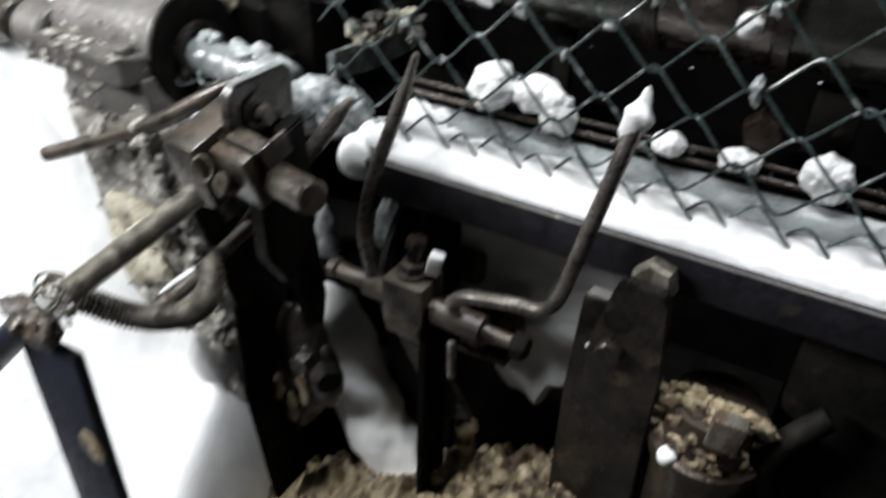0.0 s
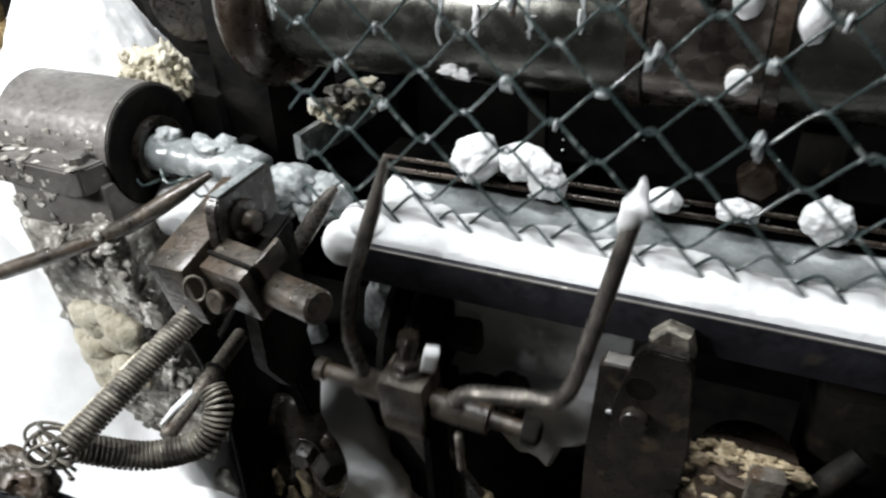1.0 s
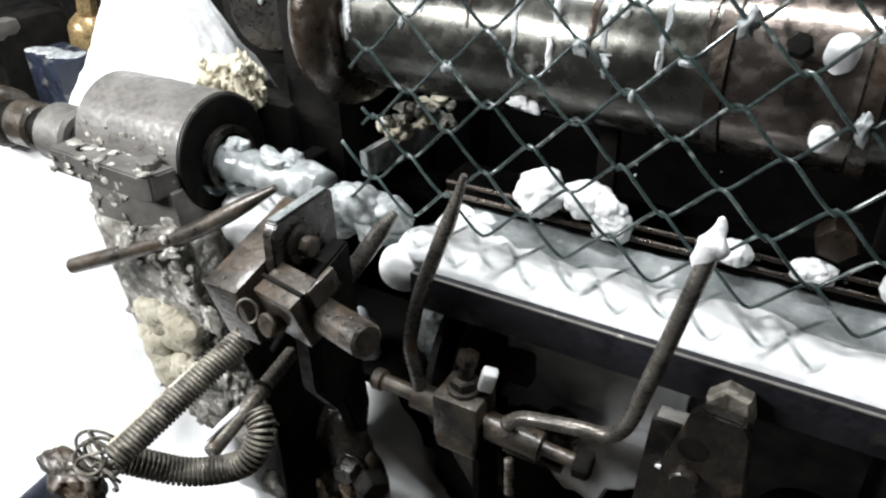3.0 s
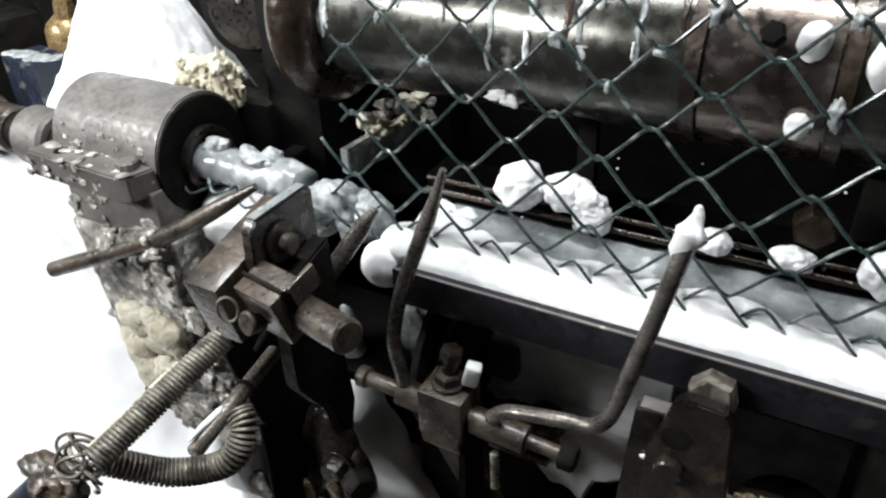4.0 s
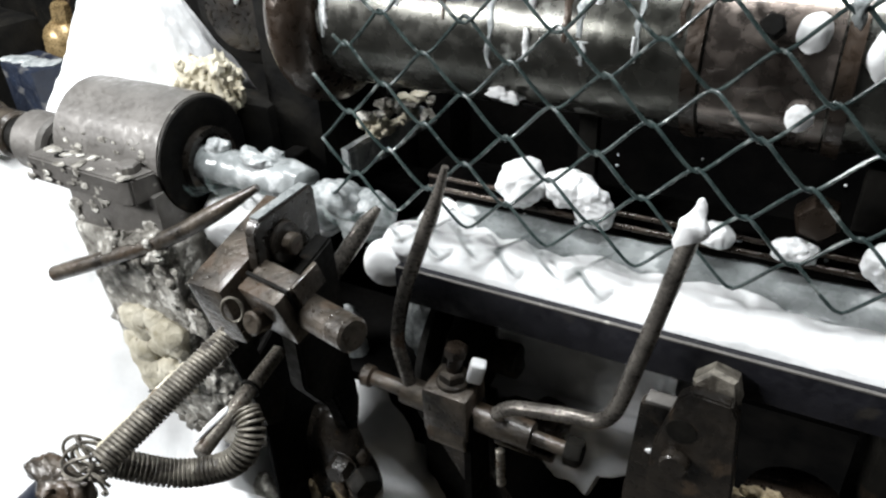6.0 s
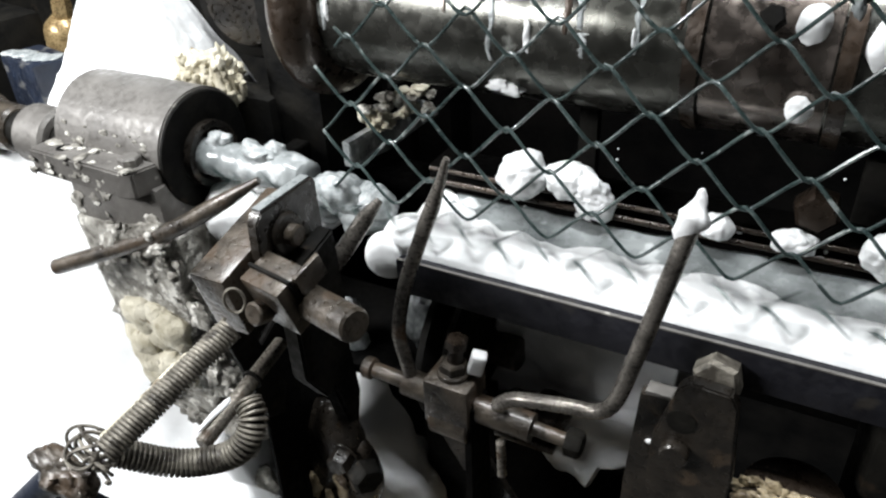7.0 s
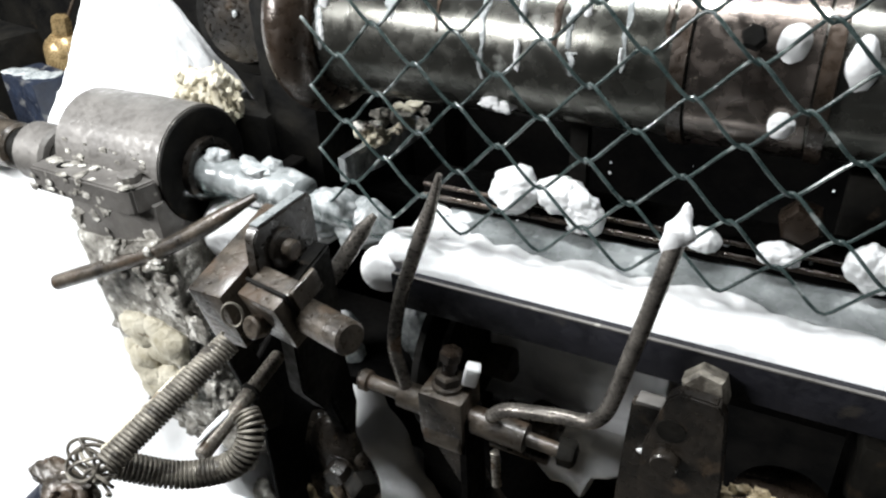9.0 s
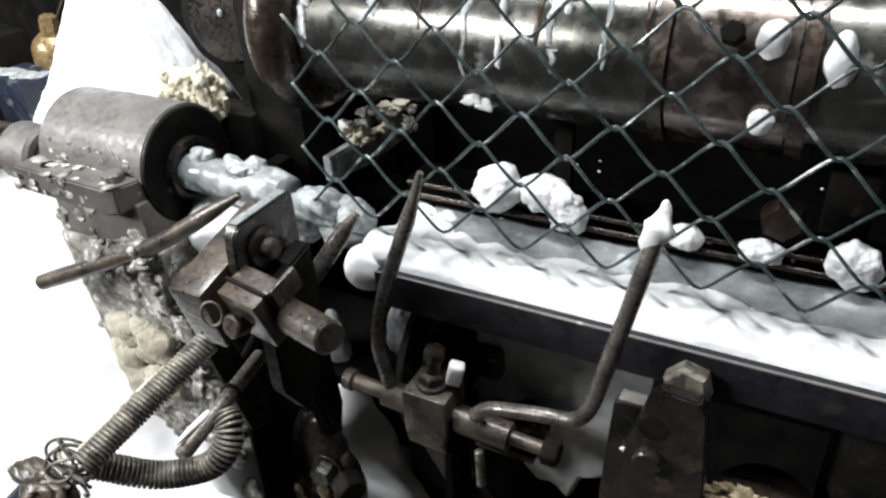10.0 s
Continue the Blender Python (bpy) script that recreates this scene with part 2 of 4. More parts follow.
# ---- machine frame ----
def machine_frame():
    t = thing("machine_frame", "oily iron frame of the wire weaving machine, blackened for deep shade", "machine", (0, 0.9, 0))
    # panel, base and beams carry the recess shade as near-black colour
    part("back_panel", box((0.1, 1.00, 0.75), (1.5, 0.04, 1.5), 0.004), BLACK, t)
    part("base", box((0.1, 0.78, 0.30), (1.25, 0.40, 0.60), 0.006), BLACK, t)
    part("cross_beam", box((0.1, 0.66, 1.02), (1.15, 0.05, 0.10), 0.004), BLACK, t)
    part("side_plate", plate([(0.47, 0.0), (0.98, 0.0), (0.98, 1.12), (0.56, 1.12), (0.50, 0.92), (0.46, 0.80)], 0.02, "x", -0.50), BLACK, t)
    # added cover that keeps both lamps off the foam run
    part("shade_cover", box((-0.375, 0.535, 0.935), (0.23, 0.13, 0.012), 0.002), BLACK, t)
    # two added black sheets stand for the shade inside the frame
    part("dark_screen", box((-0.262, 0.505, 0.80), (0.085, 0.010, 0.28), 0.003), BLACK, t)
    part("dark_cross_screen", box((-0.365, 0.507, 0.885), (0.13, 0.010, 0.115), 0.003), BLACK, t)
    # added plate that stops the left lamp reaching the foam run
    part("light_stop", plate([(0.385, 1.00), (0.46, 1.04), (0.46, 0.60), (0.40, 0.60), (0.380, 0.80)], 0.006, "x", -0.418), BLACK, t)
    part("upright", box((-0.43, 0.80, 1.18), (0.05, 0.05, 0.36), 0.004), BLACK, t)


machine_frame()


# ---- trough with foam ----
def trough():
    t = thing("foam_trough", "blue-black steel trough rail under white soap foam", "trough", (0, 0.455, 1.07))
    part("front_rail", box((0.155, 0.4575, 1.083), (0.89, 0.011, 0.034), 0.0015), RAIL, t)
    part("lip", box((0.155, 0.4535, 1.1005), (0.888, 0.003, 0.0015), 0.0004), GREY, t, "bare worn upper edge")
    part("underside", box((0.155, 0.500, 1.069), (0.885, 0.072, 0.004), 0.001), RAIL, t)
    part("end_plate", box((-0.288, 0.500, 1.084), (0.004, 0.070, 0.030), 0.001), RAIL, t)


def foam_bed():
    def h(x, y):
        k = (y - 0.462) / 0.07
        edge = 0.40 + 0.20 * noise.noise(Vector((x * 11, 0.4, 7))) + 0.12 * noise.noise(Vector((x * 37, 1.4, 2))) + 0.75 * max(0, (-0.20 - x) / 0.09)
        z = 1.100 + 0.026 * min(1, max(0, k) / 0.30) ** 0.8
        z += ripple(x, y, 1.0, 26, 0.004) + ripple(x, y, 2.0, 60, 0.0030) + ripple(x, y, 3.0, 140, 0.0012)
        d = min(1, max(0, (k - edge) / 0.22))
        return z - 0.019 * d * d * (3 - 2 * d) + 0.004 * max(0, k - 0.8) / 0.2
    bm = sheet(-0.29, 0.60, 0.4635, 0.534, h, 300, 36, 1.072)
    bm = join(bm, lump((-0.282, 0.488, 1.104), (0.024, 0.024, 0.019), 0.10, 26, 4, 0.04), lump((-0.262, 0.505, 1.118), (0.030, 0.020, 0.014), 0.2, 30, 4, 0.08))
    solo("foam_bed", bm, FOAM, "bank of white soap foam lying in the trough", "foam", (0, 0.50, 1.08), kind="stuff")

    def level(x, y):
        return 1.1195 + 0.010 * max(0, (y - 0.480) / 0.054) - 0.022 * max(0, (0.492 - y) / 0.015) + ripple(x, y, 6, 40, 0.0022) + ripple(x, y, 8, 110, 0.0008)
    # the grey holds both thin soapy water and the roller's shade
    solo("soap_water", sheet(-0.27, 0.598, 0.477, 0.5335, level, 200, 16, 1.09), WATER, "soapy water standing behind the foam, greyed partly for the roller's shade", "water", (0, 0.51, 1.10), kind="stuff")


trough()
foam_bed()


def guide_rails():
    for y, z, r in ((0.536, 1.148, 0.0022), (0.533, 1.138, 0.0026)):
        solo("guide_rod", rod((-0.30, y, z), (0.60, y, z), r, seg=10), RUST, "thin dark steel guide rod behind the foam", "rod", (-0.30, y, z), "guide rods")
    t = thing("guide_beam", "steel beam behind the guide rods, blackened for shade", "beam", (0.15, 0.575, 1.13))
    # shade below the roller is in this beam's near-black colour
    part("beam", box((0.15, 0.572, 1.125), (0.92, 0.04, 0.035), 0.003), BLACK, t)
    for x in (0.022, 0.19):
        part("bolt", bolt((x, 0.552, 1.172), (x, 0.535, 1.172), 0.017, 0.0), RUST, t, "rusty hexagon bolt head")


guide_rails()


def foam_clump(c, size, seed):
    solo("foam_clump", lump(c, size, 0.42, 30 + seed * 2, 5, 0.17), FOAM, "loose clot of white soap foam", "foam", c, "foam clots")


for i, (c, size) in enumerate((
        ((-0.205, 0.528, 1.162), (0.023, 0.016, 0.022)), ((-0.163, 0.530, 1.165), (0.021, 0.014, 0.018)), ((-0.142, 0.526, 1.156), (0.019, 0.015, 0.019)),
        ((0.012, 0.530, 1.150), (0.018, 0.012, 0.012)), ((-0.046, 0.530, 1.150), (0.013, 0.010, 0.009)), ((0.075, 0.530, 1.150), (0.016, 0.012, 0.018)),
        ((-0.005, 0.524, 1.255), (0.0085, 0.008, 0.0085)))):
    foam_clump(c, size, i)


# ---- take-up roller ----
def roller():
    y, z, r = 0.592, 1.275, 0.065
    t = thing("take_up_roller", "worn shiny steel roller with a rusty end flange, streaked with foam", "roller", (0, y, z))
    part("drum", lathe((-0.40, y, z), (0.7, y, z), [(0, r - 0.002), (0.004, r), (1.096, r), (1.1, r - 0.002)], 72), BRIGHT, t)
    prof = [(0, 0.03), (0.002, r)] + [(0.004 + 0.046 * k / 10, r + 0.006 + 0.018 * math.sin(math.pi * k / 10) ** 0.6) for k in range(11)] + [(0.052, r - 0.01)]
    part("flange", lathe((-0.452, y, z), (0.0, y, z), prof, 64), RUST, t, "rounded rusty end flange")
    for x in (-0.085, 0.012):
        part("collar", lathe((x, y, z), (1, y, z), [(0, r - 0.005), (0.001, r + 0.004), (0.012, r + 0.005), (0.013, r - 0.005)], 64), RUST, t, "rusty collar ring")
    part("clamp_shell", lathe((-0.072, y, z), (1, y, z), [(0, r - 0.002), (0.001, r + 0.0025), (0.083, r + 0.0025), (0.084, r - 0.002)], 64), SHELL, t, "dark glossy brown clamp shell")
    part("set_screw", bolt((-0.030, y - 0.066, z + 0.036), (-0.030, y - 0.078, z + 0.042), 0.0085, 0.0), DARK, t)
    for k, (x, a0, a1, w, m) in enumerate(((-0.233, -14, 62, 0.0050, SOAPY), (-0.162, 14, 64, 0.0060, SOAPY), (-0.158, -4, 12, 0.0040, SOAPY), (-0.119, 2, 60, 0.0035, SOAPY), (-0.172, 10, 62, 0.0050, RUST),
                                           (-0.320, 22, 64, 0.0110, SOAPY), (-0.392, -6, 60, 0.0060, SOAPY), (-0.090, 20, 62, 0.0040, RUST), (-0.275, 16, 60, 0.0030, RUST))):
        bm = bmesh.new()
        rows = []
        for i in range(41):
            u = i / 40
            ang = radians(a0 + (a1 - a0) * u)
            row = []
            for j in range(5):
                side = (j - 2) / 2
                half = 1.4 * w * (0.40 + 0.60 * u) * (0.75 + 0.6 * noise.noise(Vector((x * 50, side, u * 9 + k))))
                rr = r + (0.0009 if abs(side) < 0.9 else -0.0006)
                row.append(bm.verts.new((x + side * half + 0.003 * noise.noise(Vector((x * 90, 3, u * 4))), y - rr * math.cos(ang), z + rr * math.sin(ang))))
            rows.append(row)
        for p, q in zip(rows, rows[1:]):
            for j in range(4):
                bm.faces.new((p[j], p[j + 1], q[j + 1], q[j]))
        part("streak", bm, m, t, "pale dried run of soap" if m is SOAPY else "rusty brown run")
    for k, (x, a, s) in enumerate(((-0.006, 27, 0.012), (0.037, 19, 0.017), (-0.200, 30, 0.010), (-0.202, 6, 0.009), (-0.388, 30, 0.010), (-0.388, 8, 0.009), (-0.12, 12, 0.007), (-0.15, 38, 0.010))):
        w = radians(a)
        c = (x, y - r * math.cos(w), z + r * math.sin(w))
        part("foam_smear", lump(c, (s * (0.35 if k > 1 else 0.8 - 0.22 * k), 0.0022 if k > 1 else 0.008, s * 1.3), 0.8 if k > 1 else 0.4, 60 if k > 1 else 34, 4, 0.25 if k > 1 else 0.1), FOAM, t, "smear of foam")


roller()


# ---- chain-link mesh and the spirals that are wound in ----
P, ROW, AMP, DEEP, WIRE, YM = 0.0703, 0.0285, 0.0156, 0.0026, 0.00138, 0.480


def spiral_points(x_top, x0, x1, wobble=0.0, seed=0):
    """A flat spiral round the x axis: over the front it runs down to the right, behind it runs up."""
    out = []
    n = max(int((x1 - x0) / P * 16), 2)
    for i in range(n + 1):
        x = x0 + (x1 - x0) * i / n
        a = 2 * math.pi * (x - x_top) / P
        tri = 2 / math.pi * math.asin(0.93 * math.cos(a)) / (2 / math.pi * math.asin(0.93))
        s = math.sin(a)
        w = wobble * noise.noise(Vector((x * 9, seed * 3.7, 0.3)))
        out.append(Vector((x, -DEEP * math.copysign(abs(s) ** 0.6, s) + w, AMP * tri + w * 0.8)))
    return out


def chain_link_mesh():
    t = thing("chain_link_mesh", "green coated chain-link mesh flecked with foam, coming off the machine", "wire mesh", (0, YM, 1.154))
    for k in range(14):
        x_low = -0.159 + (P / 2 if k % 2 else 0)
        pts = spiral_points(x_low - P / 2, -0.350 + 0.006 * math.sin(k * 2.3), 0.46, 0.0035, k)
        bm = tube(pts, WIRE, 8)
        bmesh.ops.translate(bm, verts=bm.verts, vec=(0, YM + 0.0012 * math.sin(k * 1.7), 1.154 + ROW * k))
        part("spiral_wire", bm, GREEN, t)
    rnd = random.Random(5)
    for k in range(2, 13):
        for i in range(8):
            if rnd.random() < 0.6:
                x = -0.159 + (P / 2 if k % 2 else 0) + (i - 2) * P
                s = rnd.uniform(0.0022, 0.0052)
                c = (x + rnd.uniform(-0.003, 0.003), YM - 0.002, 1.154 - AMP + ROW * k + rnd.uniform(-0.003, 0.003))
                part("foam_fleck", lump(c, (s * rnd.uniform(0.7, 1.4), s * 0.6, s * rnd.uniform(0.8, 1.8)), 0.9, 160, 3, 0.4), FILM_SHADE, t)
    return t


FEED = 0.68
STRANDS = []


def wire_spirals():
    for n in range(4):
        for strand, z, phase in ((0, 1.1270, -0.172 - P), (1, 1.1190, -0.172 - P / 2)):
            pts = spiral_points(phase, -0.38, 0.30, 0.0, n)
            bm = tube(pts, WIRE, 8)
            ob = solo("wire_spiral", bm, GREEN, "green coated wire spiral fed in along the mesh's lower edge", "wire", (0, 0, 0), "wire spirals")
            STRANDS.append((ob, n, strand, z))


MESH = chain_link_mesh()
wire_spirals()


# ---- bearing block at the spiral's outlet ----
def bearing_block():
    y, z = 0.503, 1.134
    t = thing("bearing_block", "grey iron bearing block caked with dried residue", "bearing", (-0.60, y, 1.05))

    def cap_profile():
        out = []
        for k in range(25):
            a = math.pi * k / 24
            out.append((y - 0.061 * math.cos(a), z + 0.006 + 0.061 * math.sin(a)))
        for k in range(24, -1, -1):
            a = math.pi * k / 24
            out.append((y - 0.036 * math.cos(a), z + 0.034 * math.sin(a)))
        return out
    part("cap", plate(cap_profile(), 0.150, "x", -0.695, 0.0015), GREY, t)
    # near-black ring over the cap's end face, from bore to rim
    ring = lathe((-0.5452, y, z + 0.003), (0, y, z + 0.003), [(0, 0.036), (0, 0.0605), (0.002, 0.0600), (0.003, 0.0580), (0.003, 0.036)], 48)
    part("end_ring", ring, DARK, t, "black ring on the bearing's end face")
    part("liner", lathe((-0.545, y, z), (0, y, z), [(0, 0.034), (0.012, 0.034), (0.012, 0.027), (0, 0.027)], 36), OILY, t, "rust-brown bush")
    fl = part("flange", plate([(-0.704, 0.416), (-0.700, 0.50), (-0.550, 0.50), (-0.548, 0.446), (-0.556, 0.416), (-0.566, 0.411)], 0.028, "z", 1.119, 0.002), GREY, t, "drilled foot flange, streaked with residue")
    part("bolt", bolt((-0.572, 0.432, 1.147), (-0.572, 0.432, 1.156), 0.0115, 0.0), GREY, fl)
    part("bolt_hole", lathe((-0.668, 0.432, 1.1468), (-0.668, 0.432, 1.1475), [(0, 0.008), (0.0006, 0.008)], 20), DARK, fl)
    part("lower_half", box((-0.610, 0.495, 1.094), (0.130, 0.130, 0.060), 0.004), GREY, t)
    part("pedestal", box((-0.612, 0.500, 0.93), (0.140, 0.150, 0.28), 0.008, (0, 0, 0), 0.8), CAKE, t, "pedestal thick with caked residue")


def bearing_cake():
    rnd = random.Random(11)
    bms = []
    for i in range(340):
        z = 1.112 - 0.33 * rnd.random() ** 0.75
        k = (1.08 - z) / 0.28
        c = (-0.684 + rnd.uniform(0, 0.135) + 0.03 * k, 0.430 + rnd.uniform(-0.003, 0.008) + 0.02 * k, z)
        s = rnd.uniform(0.003, 0.007 + 0.010 * min(1, max(0, k))) * (1.6 if i % 9 == 0 and k > 0.15 else 1)
        bms.append(lump(c, (s * rnd.uniform(0.8, 1.7), s * (0.22 if z > 1.06 else 0.55), s * rnd.uniform(0.7, 1.3)), 0.9, 90, 3, 0.5))
    solo("caked_residue", join(*bms), CAKE, "crust of grey dried residue on the bearing pedestal", "residue", (-0.62, 0.44, 0.9), kind="stuff")
    bms = []
    for i in range(16):
        c = (-0.655 + rnd.uniform(0, 0.085), 0.428 + rnd.uniform(0, 0.012), rnd.uniform(0.845, 0.955))
        s = rnd.uniform(0.016, 0.030)
        bms.append(lump(c, (s, s * 0.45, s * 0.9), 0.40, 32, 5, 0.10))
    solo("cream_residue", join(*bms), CREAM, "cream-coloured lumps of dried residue", "residue", (-0.62, 0.44, 0.88), kind="stuff")
    bms = []
    for i in range(20):
        c = (-0.63 + rnd.uniform(0, 0.10), 0.445 + rnd.uniform(0, 0.03), rnd.uniform(0.66, 0.86))
        s = rnd.uniform(0.014, 0.032)
        bms.append(lump(c, (s, s * 0.7, s * 1.2), 0.5, 45, 3, 0.25))
    solo("grey_residue", join(*bms), CAKE, "grey dried residue below the bearing", "residue", (-0.58, 0.46, 0.76), kind="stuff")


def bearing_flakes():
    rnd = random.Random(17)
    bms = []
    for i in range(54):
        if i < 14:
            c = (rnd.uniform(-0.700, -0.565), rnd.uniform(0.414, 0.445), 1.1475)
            n = (1.3, 1, 0.12)
        elif i < 36:
            a = radians(rnd.uniform(0, 28))
            c = (rnd.uniform(-0.69, -0.56), 0.503 - 0.0612 * math.cos(a), 1.140 + 0.0612 * math.sin(a))
            n = (1.3, 0.14, 0.9)
        else:
            c = (rnd.uniform(-0.70, -0.57), 0.4125, rnd.uniform(1.120, 1.145))
            n = (1.2, 0.14, 1)
        w = rnd.uniform(0.003, 0.008) if i < 14 else rnd.uniform(0.0014, 0.0048)
        bms.append(lump(c, (w * n[0], w * n[1], w * n[2]), 0.9, 120, 2, 0.5))
    solo("residue_flakes", join(*bms), CAKE, "pale flakes of dried residue on the bearing flange", "residue", (-0.62, 0.43, 1.145), kind="stuff")


bearing_block()
bearing_cake()
bearing_flakes()


def outlet():
    t = thing("foamed_mandrel", "grey steel winding mandrel flecked with white foam", "mandrel", (-0.48, 0.494, 1.135))
    bm = tube([Vector((-0.56 + 0.15 * k / 90, 0.494, 1.135)) for k in range(91)], 0.0185, 28)
    for v in bm.verts:
        d = v.co - Vector((v.co.x, 0.494, 1.135))
        k = min(1, max(0, (v.co.x + 0.47) / 0.05))
        v.co += d * ((0.05 + 0.40 * k) * noise.noise(v.co * 45) + 0.03 * math.sin(v.co.x * 300) * (1 - k) + 0.06 * k * noise.noise(v.co * 120))
    part("sleeve", bm, WATER, t, "sleeve filmed with wet foam")
    rnd = random.Random(41)
    bms = []
    for _ in range(4):
        a = radians(rnd.uniform(60, 120))
        bms.append(lump((rnd.uniform(-0.545, -0.41), 0.494 + 0.0185 * math.cos(a), 1.135 + 0.0185 * math.sin(a)), (rnd.uniform(0.010, 0.018), rnd.uniform(0.007, 0.010), rnd.uniform(0.005, 0.012)), 0.6, 60, 4, 0.2))
    tagged(part("foam_film", join(*bms), FILM_SHADE, t, "flecks of wet foam"), kind="stuff")
    # grey tone puts shade into this drift; the next one stays white
    bms = [lump(c, s, 0.35, 36, 4, 0.15) for c, s in (((-0.372, 0.492, 1.128), (0.030, 0.018, 0.020)), ((-0.340, 0.500, 1.122), (0.024, 0.018, 0.018)),
                                                      ((-0.405, 0.505, 1.105), (0.030, 0.02, 0.020)), ((-0.36, 0.51, 1.100), (0.028, 0.02, 0.022)))]
    solo("foam_drift", join(*bms), FILM_SHADE, "drift of foam past the winding mandrel, greyed for shade", "foam", (-0.37, 0.50, 1.10))
    bms = [lump(c, s, 0.3, 30, 4, 0.1) for c, s in (((-0.465, 0.503, 1.088), (0.060, 0.03, 0.030)), ((-0.505, 0.498, 1.070), (0.045, 0.036, 0.040)), ((-0.425, 0.505, 1.098), (0.040, 0.024, 0.024)))]
    solo("foam_drift", join(*bms), FOAM, "drift of white foam below the winding mandrel", "foam", (-0.46, 0.50, 1.06))


outlet()


# ---- cutting lever, swings at each cut ----
LEVER_AT = Vector((-0.34, 0.34, 1.05))


def cutting_lever():
    t = thing("cutting_lever", "oily brown steel cutting lever with clamp, pin and bolted blade plate", "lever", LEVER_AT)
    bar = box((0, 0, 0), (0.032, 0.100, 0.060), 0.0025)
    bar.transform(pose(-0.3545, 0.358, 1.140, 14, 0, 0))
    part("square_bar", bar, STEEL, t, "square bar with a wet scuffed top")
    part("blade_plate", plate([(0.334, 1.190), (0.340, 1.197), (0.400, 1.198), (0.405, 1.194), (0.406, 1.142), (0.388, 1.122), (0.348, 1.130), (0.332, 1.160)], 0.010, "x", -0.3355, 0.0012), OILY, t, "dark cut-off blade plate")
    # pale strip paints the lit, wet sheen along the plate's top
    part("blade_sheen", box((-0.3305, 0.370, 1.1984), (0.008, 0.058, 0.0016), 0.0005), SOAPY, t, "wet upper edge, pale for its lit sheen")
    bp = part("washer", rod((-0.3255, 0.361, 1.170), (-0.321, 0.361, 1.170), 0.0165, seg=28, bevel=0.001), OILY, t)
    part("bolt", rod((-0.321, 0.361, 1.170), (-0.312, 0.361, 1.170), 0.0085, seg=20), STEEL, bp)
    cl = box((0, 0, 0), (0.040, 0.030, 0.046), 0.002)
    cl.transform(pose(-0.308, 0.330, 1.140, 18, 0, -10))
    part("clamp", cl, STEEL, t, "split clamp block")
    sl = box((0, 0, 0), (0.043, 0.0025, 0.040), 0.0004)
    sl.transform(pose(-0.308, 0.326, 1.145, 18, 0, -10))
    part("clamp_slot", sl, DARK, t)
    ear = box((0, 0, 0), (0.004, 0.026, 0.020), 0.001)
    ear.transform(pose(-0.284, 0.334, 1.160, 18, 0, -10))
    part("clamp_ear", ear, STEEL, t)
    part("screw", rod((-0.317, 0.320, 1.129), (-0.319, 0.306, 1.133), 0.0092, seg=20), STEEL, t, "round screw head")
    part("pin", rod((-0.300, 0.338, 1.134), (-0.237, 0.318, 1.141), 0.0130, seg=28, bevel=0.002), STEEL, t, "worn oily pivot pin")
    part("pin_groove", lathe((-0.300, 0.338, 1.134), (-0.237, 0.318, 1.141), [(0.049, 0.0131), (0.0495, 0.0133), (0.0505, 0.0133), (0.051, 0.0131)], 28), STEEL, t)
    part("web", plate([(0.335, 1.145), (0.395, 1.160), (0.400, 1.060), (0.360, 1.010), (0.335, 1.050)], 0.016, "x", -0.322, 0.002), DARK, t)
    part("finger_rod", tube(smooth_path([(-0.342, 0.400, 1.085), (-0.328, 0.420, 1.108), (-0.312, 0.446, 1.140), (-0.303, 0.456, 1.154)], 4), 0.0078, 14, 0.02), TUBE, t, "round rod with a flattened end")
    part("pull_rod", rod((-0.350, 0.360, 1.057), (-0.340, 0.250, 1.045), 0.0064, seg=16), PIN, t, "bright pull rod")
    # thin white streak along the upper side of the rod's lower end
    part("rod_streak", lump((-0.3445, 0.272, 1.0545), (0.0030, 0.020, 0.0022), 0.5, 90, 3), FOAM, t, "white streak on the rod")
    part("rod_clip", lathe((-0.346, 0.318, 1.0525), (-0.340, 0.250, 1.045), [(0, 0.0062), (0.0003, 0.0086), (0.003, 0.0086), (0.0033, 0.0062)], 16), DARK, t, "wire clip ring")
    part("lower_arm", plate([(0.40, 1.10), (0.44, 1.11), (0.46, 0.92), (0.445, 0.86), (0.42, 0.95)], 0.020, "x", -0.372, 0.003), DARK, t, "dark lower arm")
    part("stop_bar", plate([(0.335, 1.085), (0.355, 1.095), (0.400, 0.960), (0.390, 0.930), (0.370, 0.940)], 0.006, "x", -0.400, 0.001), DARK, t)
    return t


LEVER = cutting_lever()


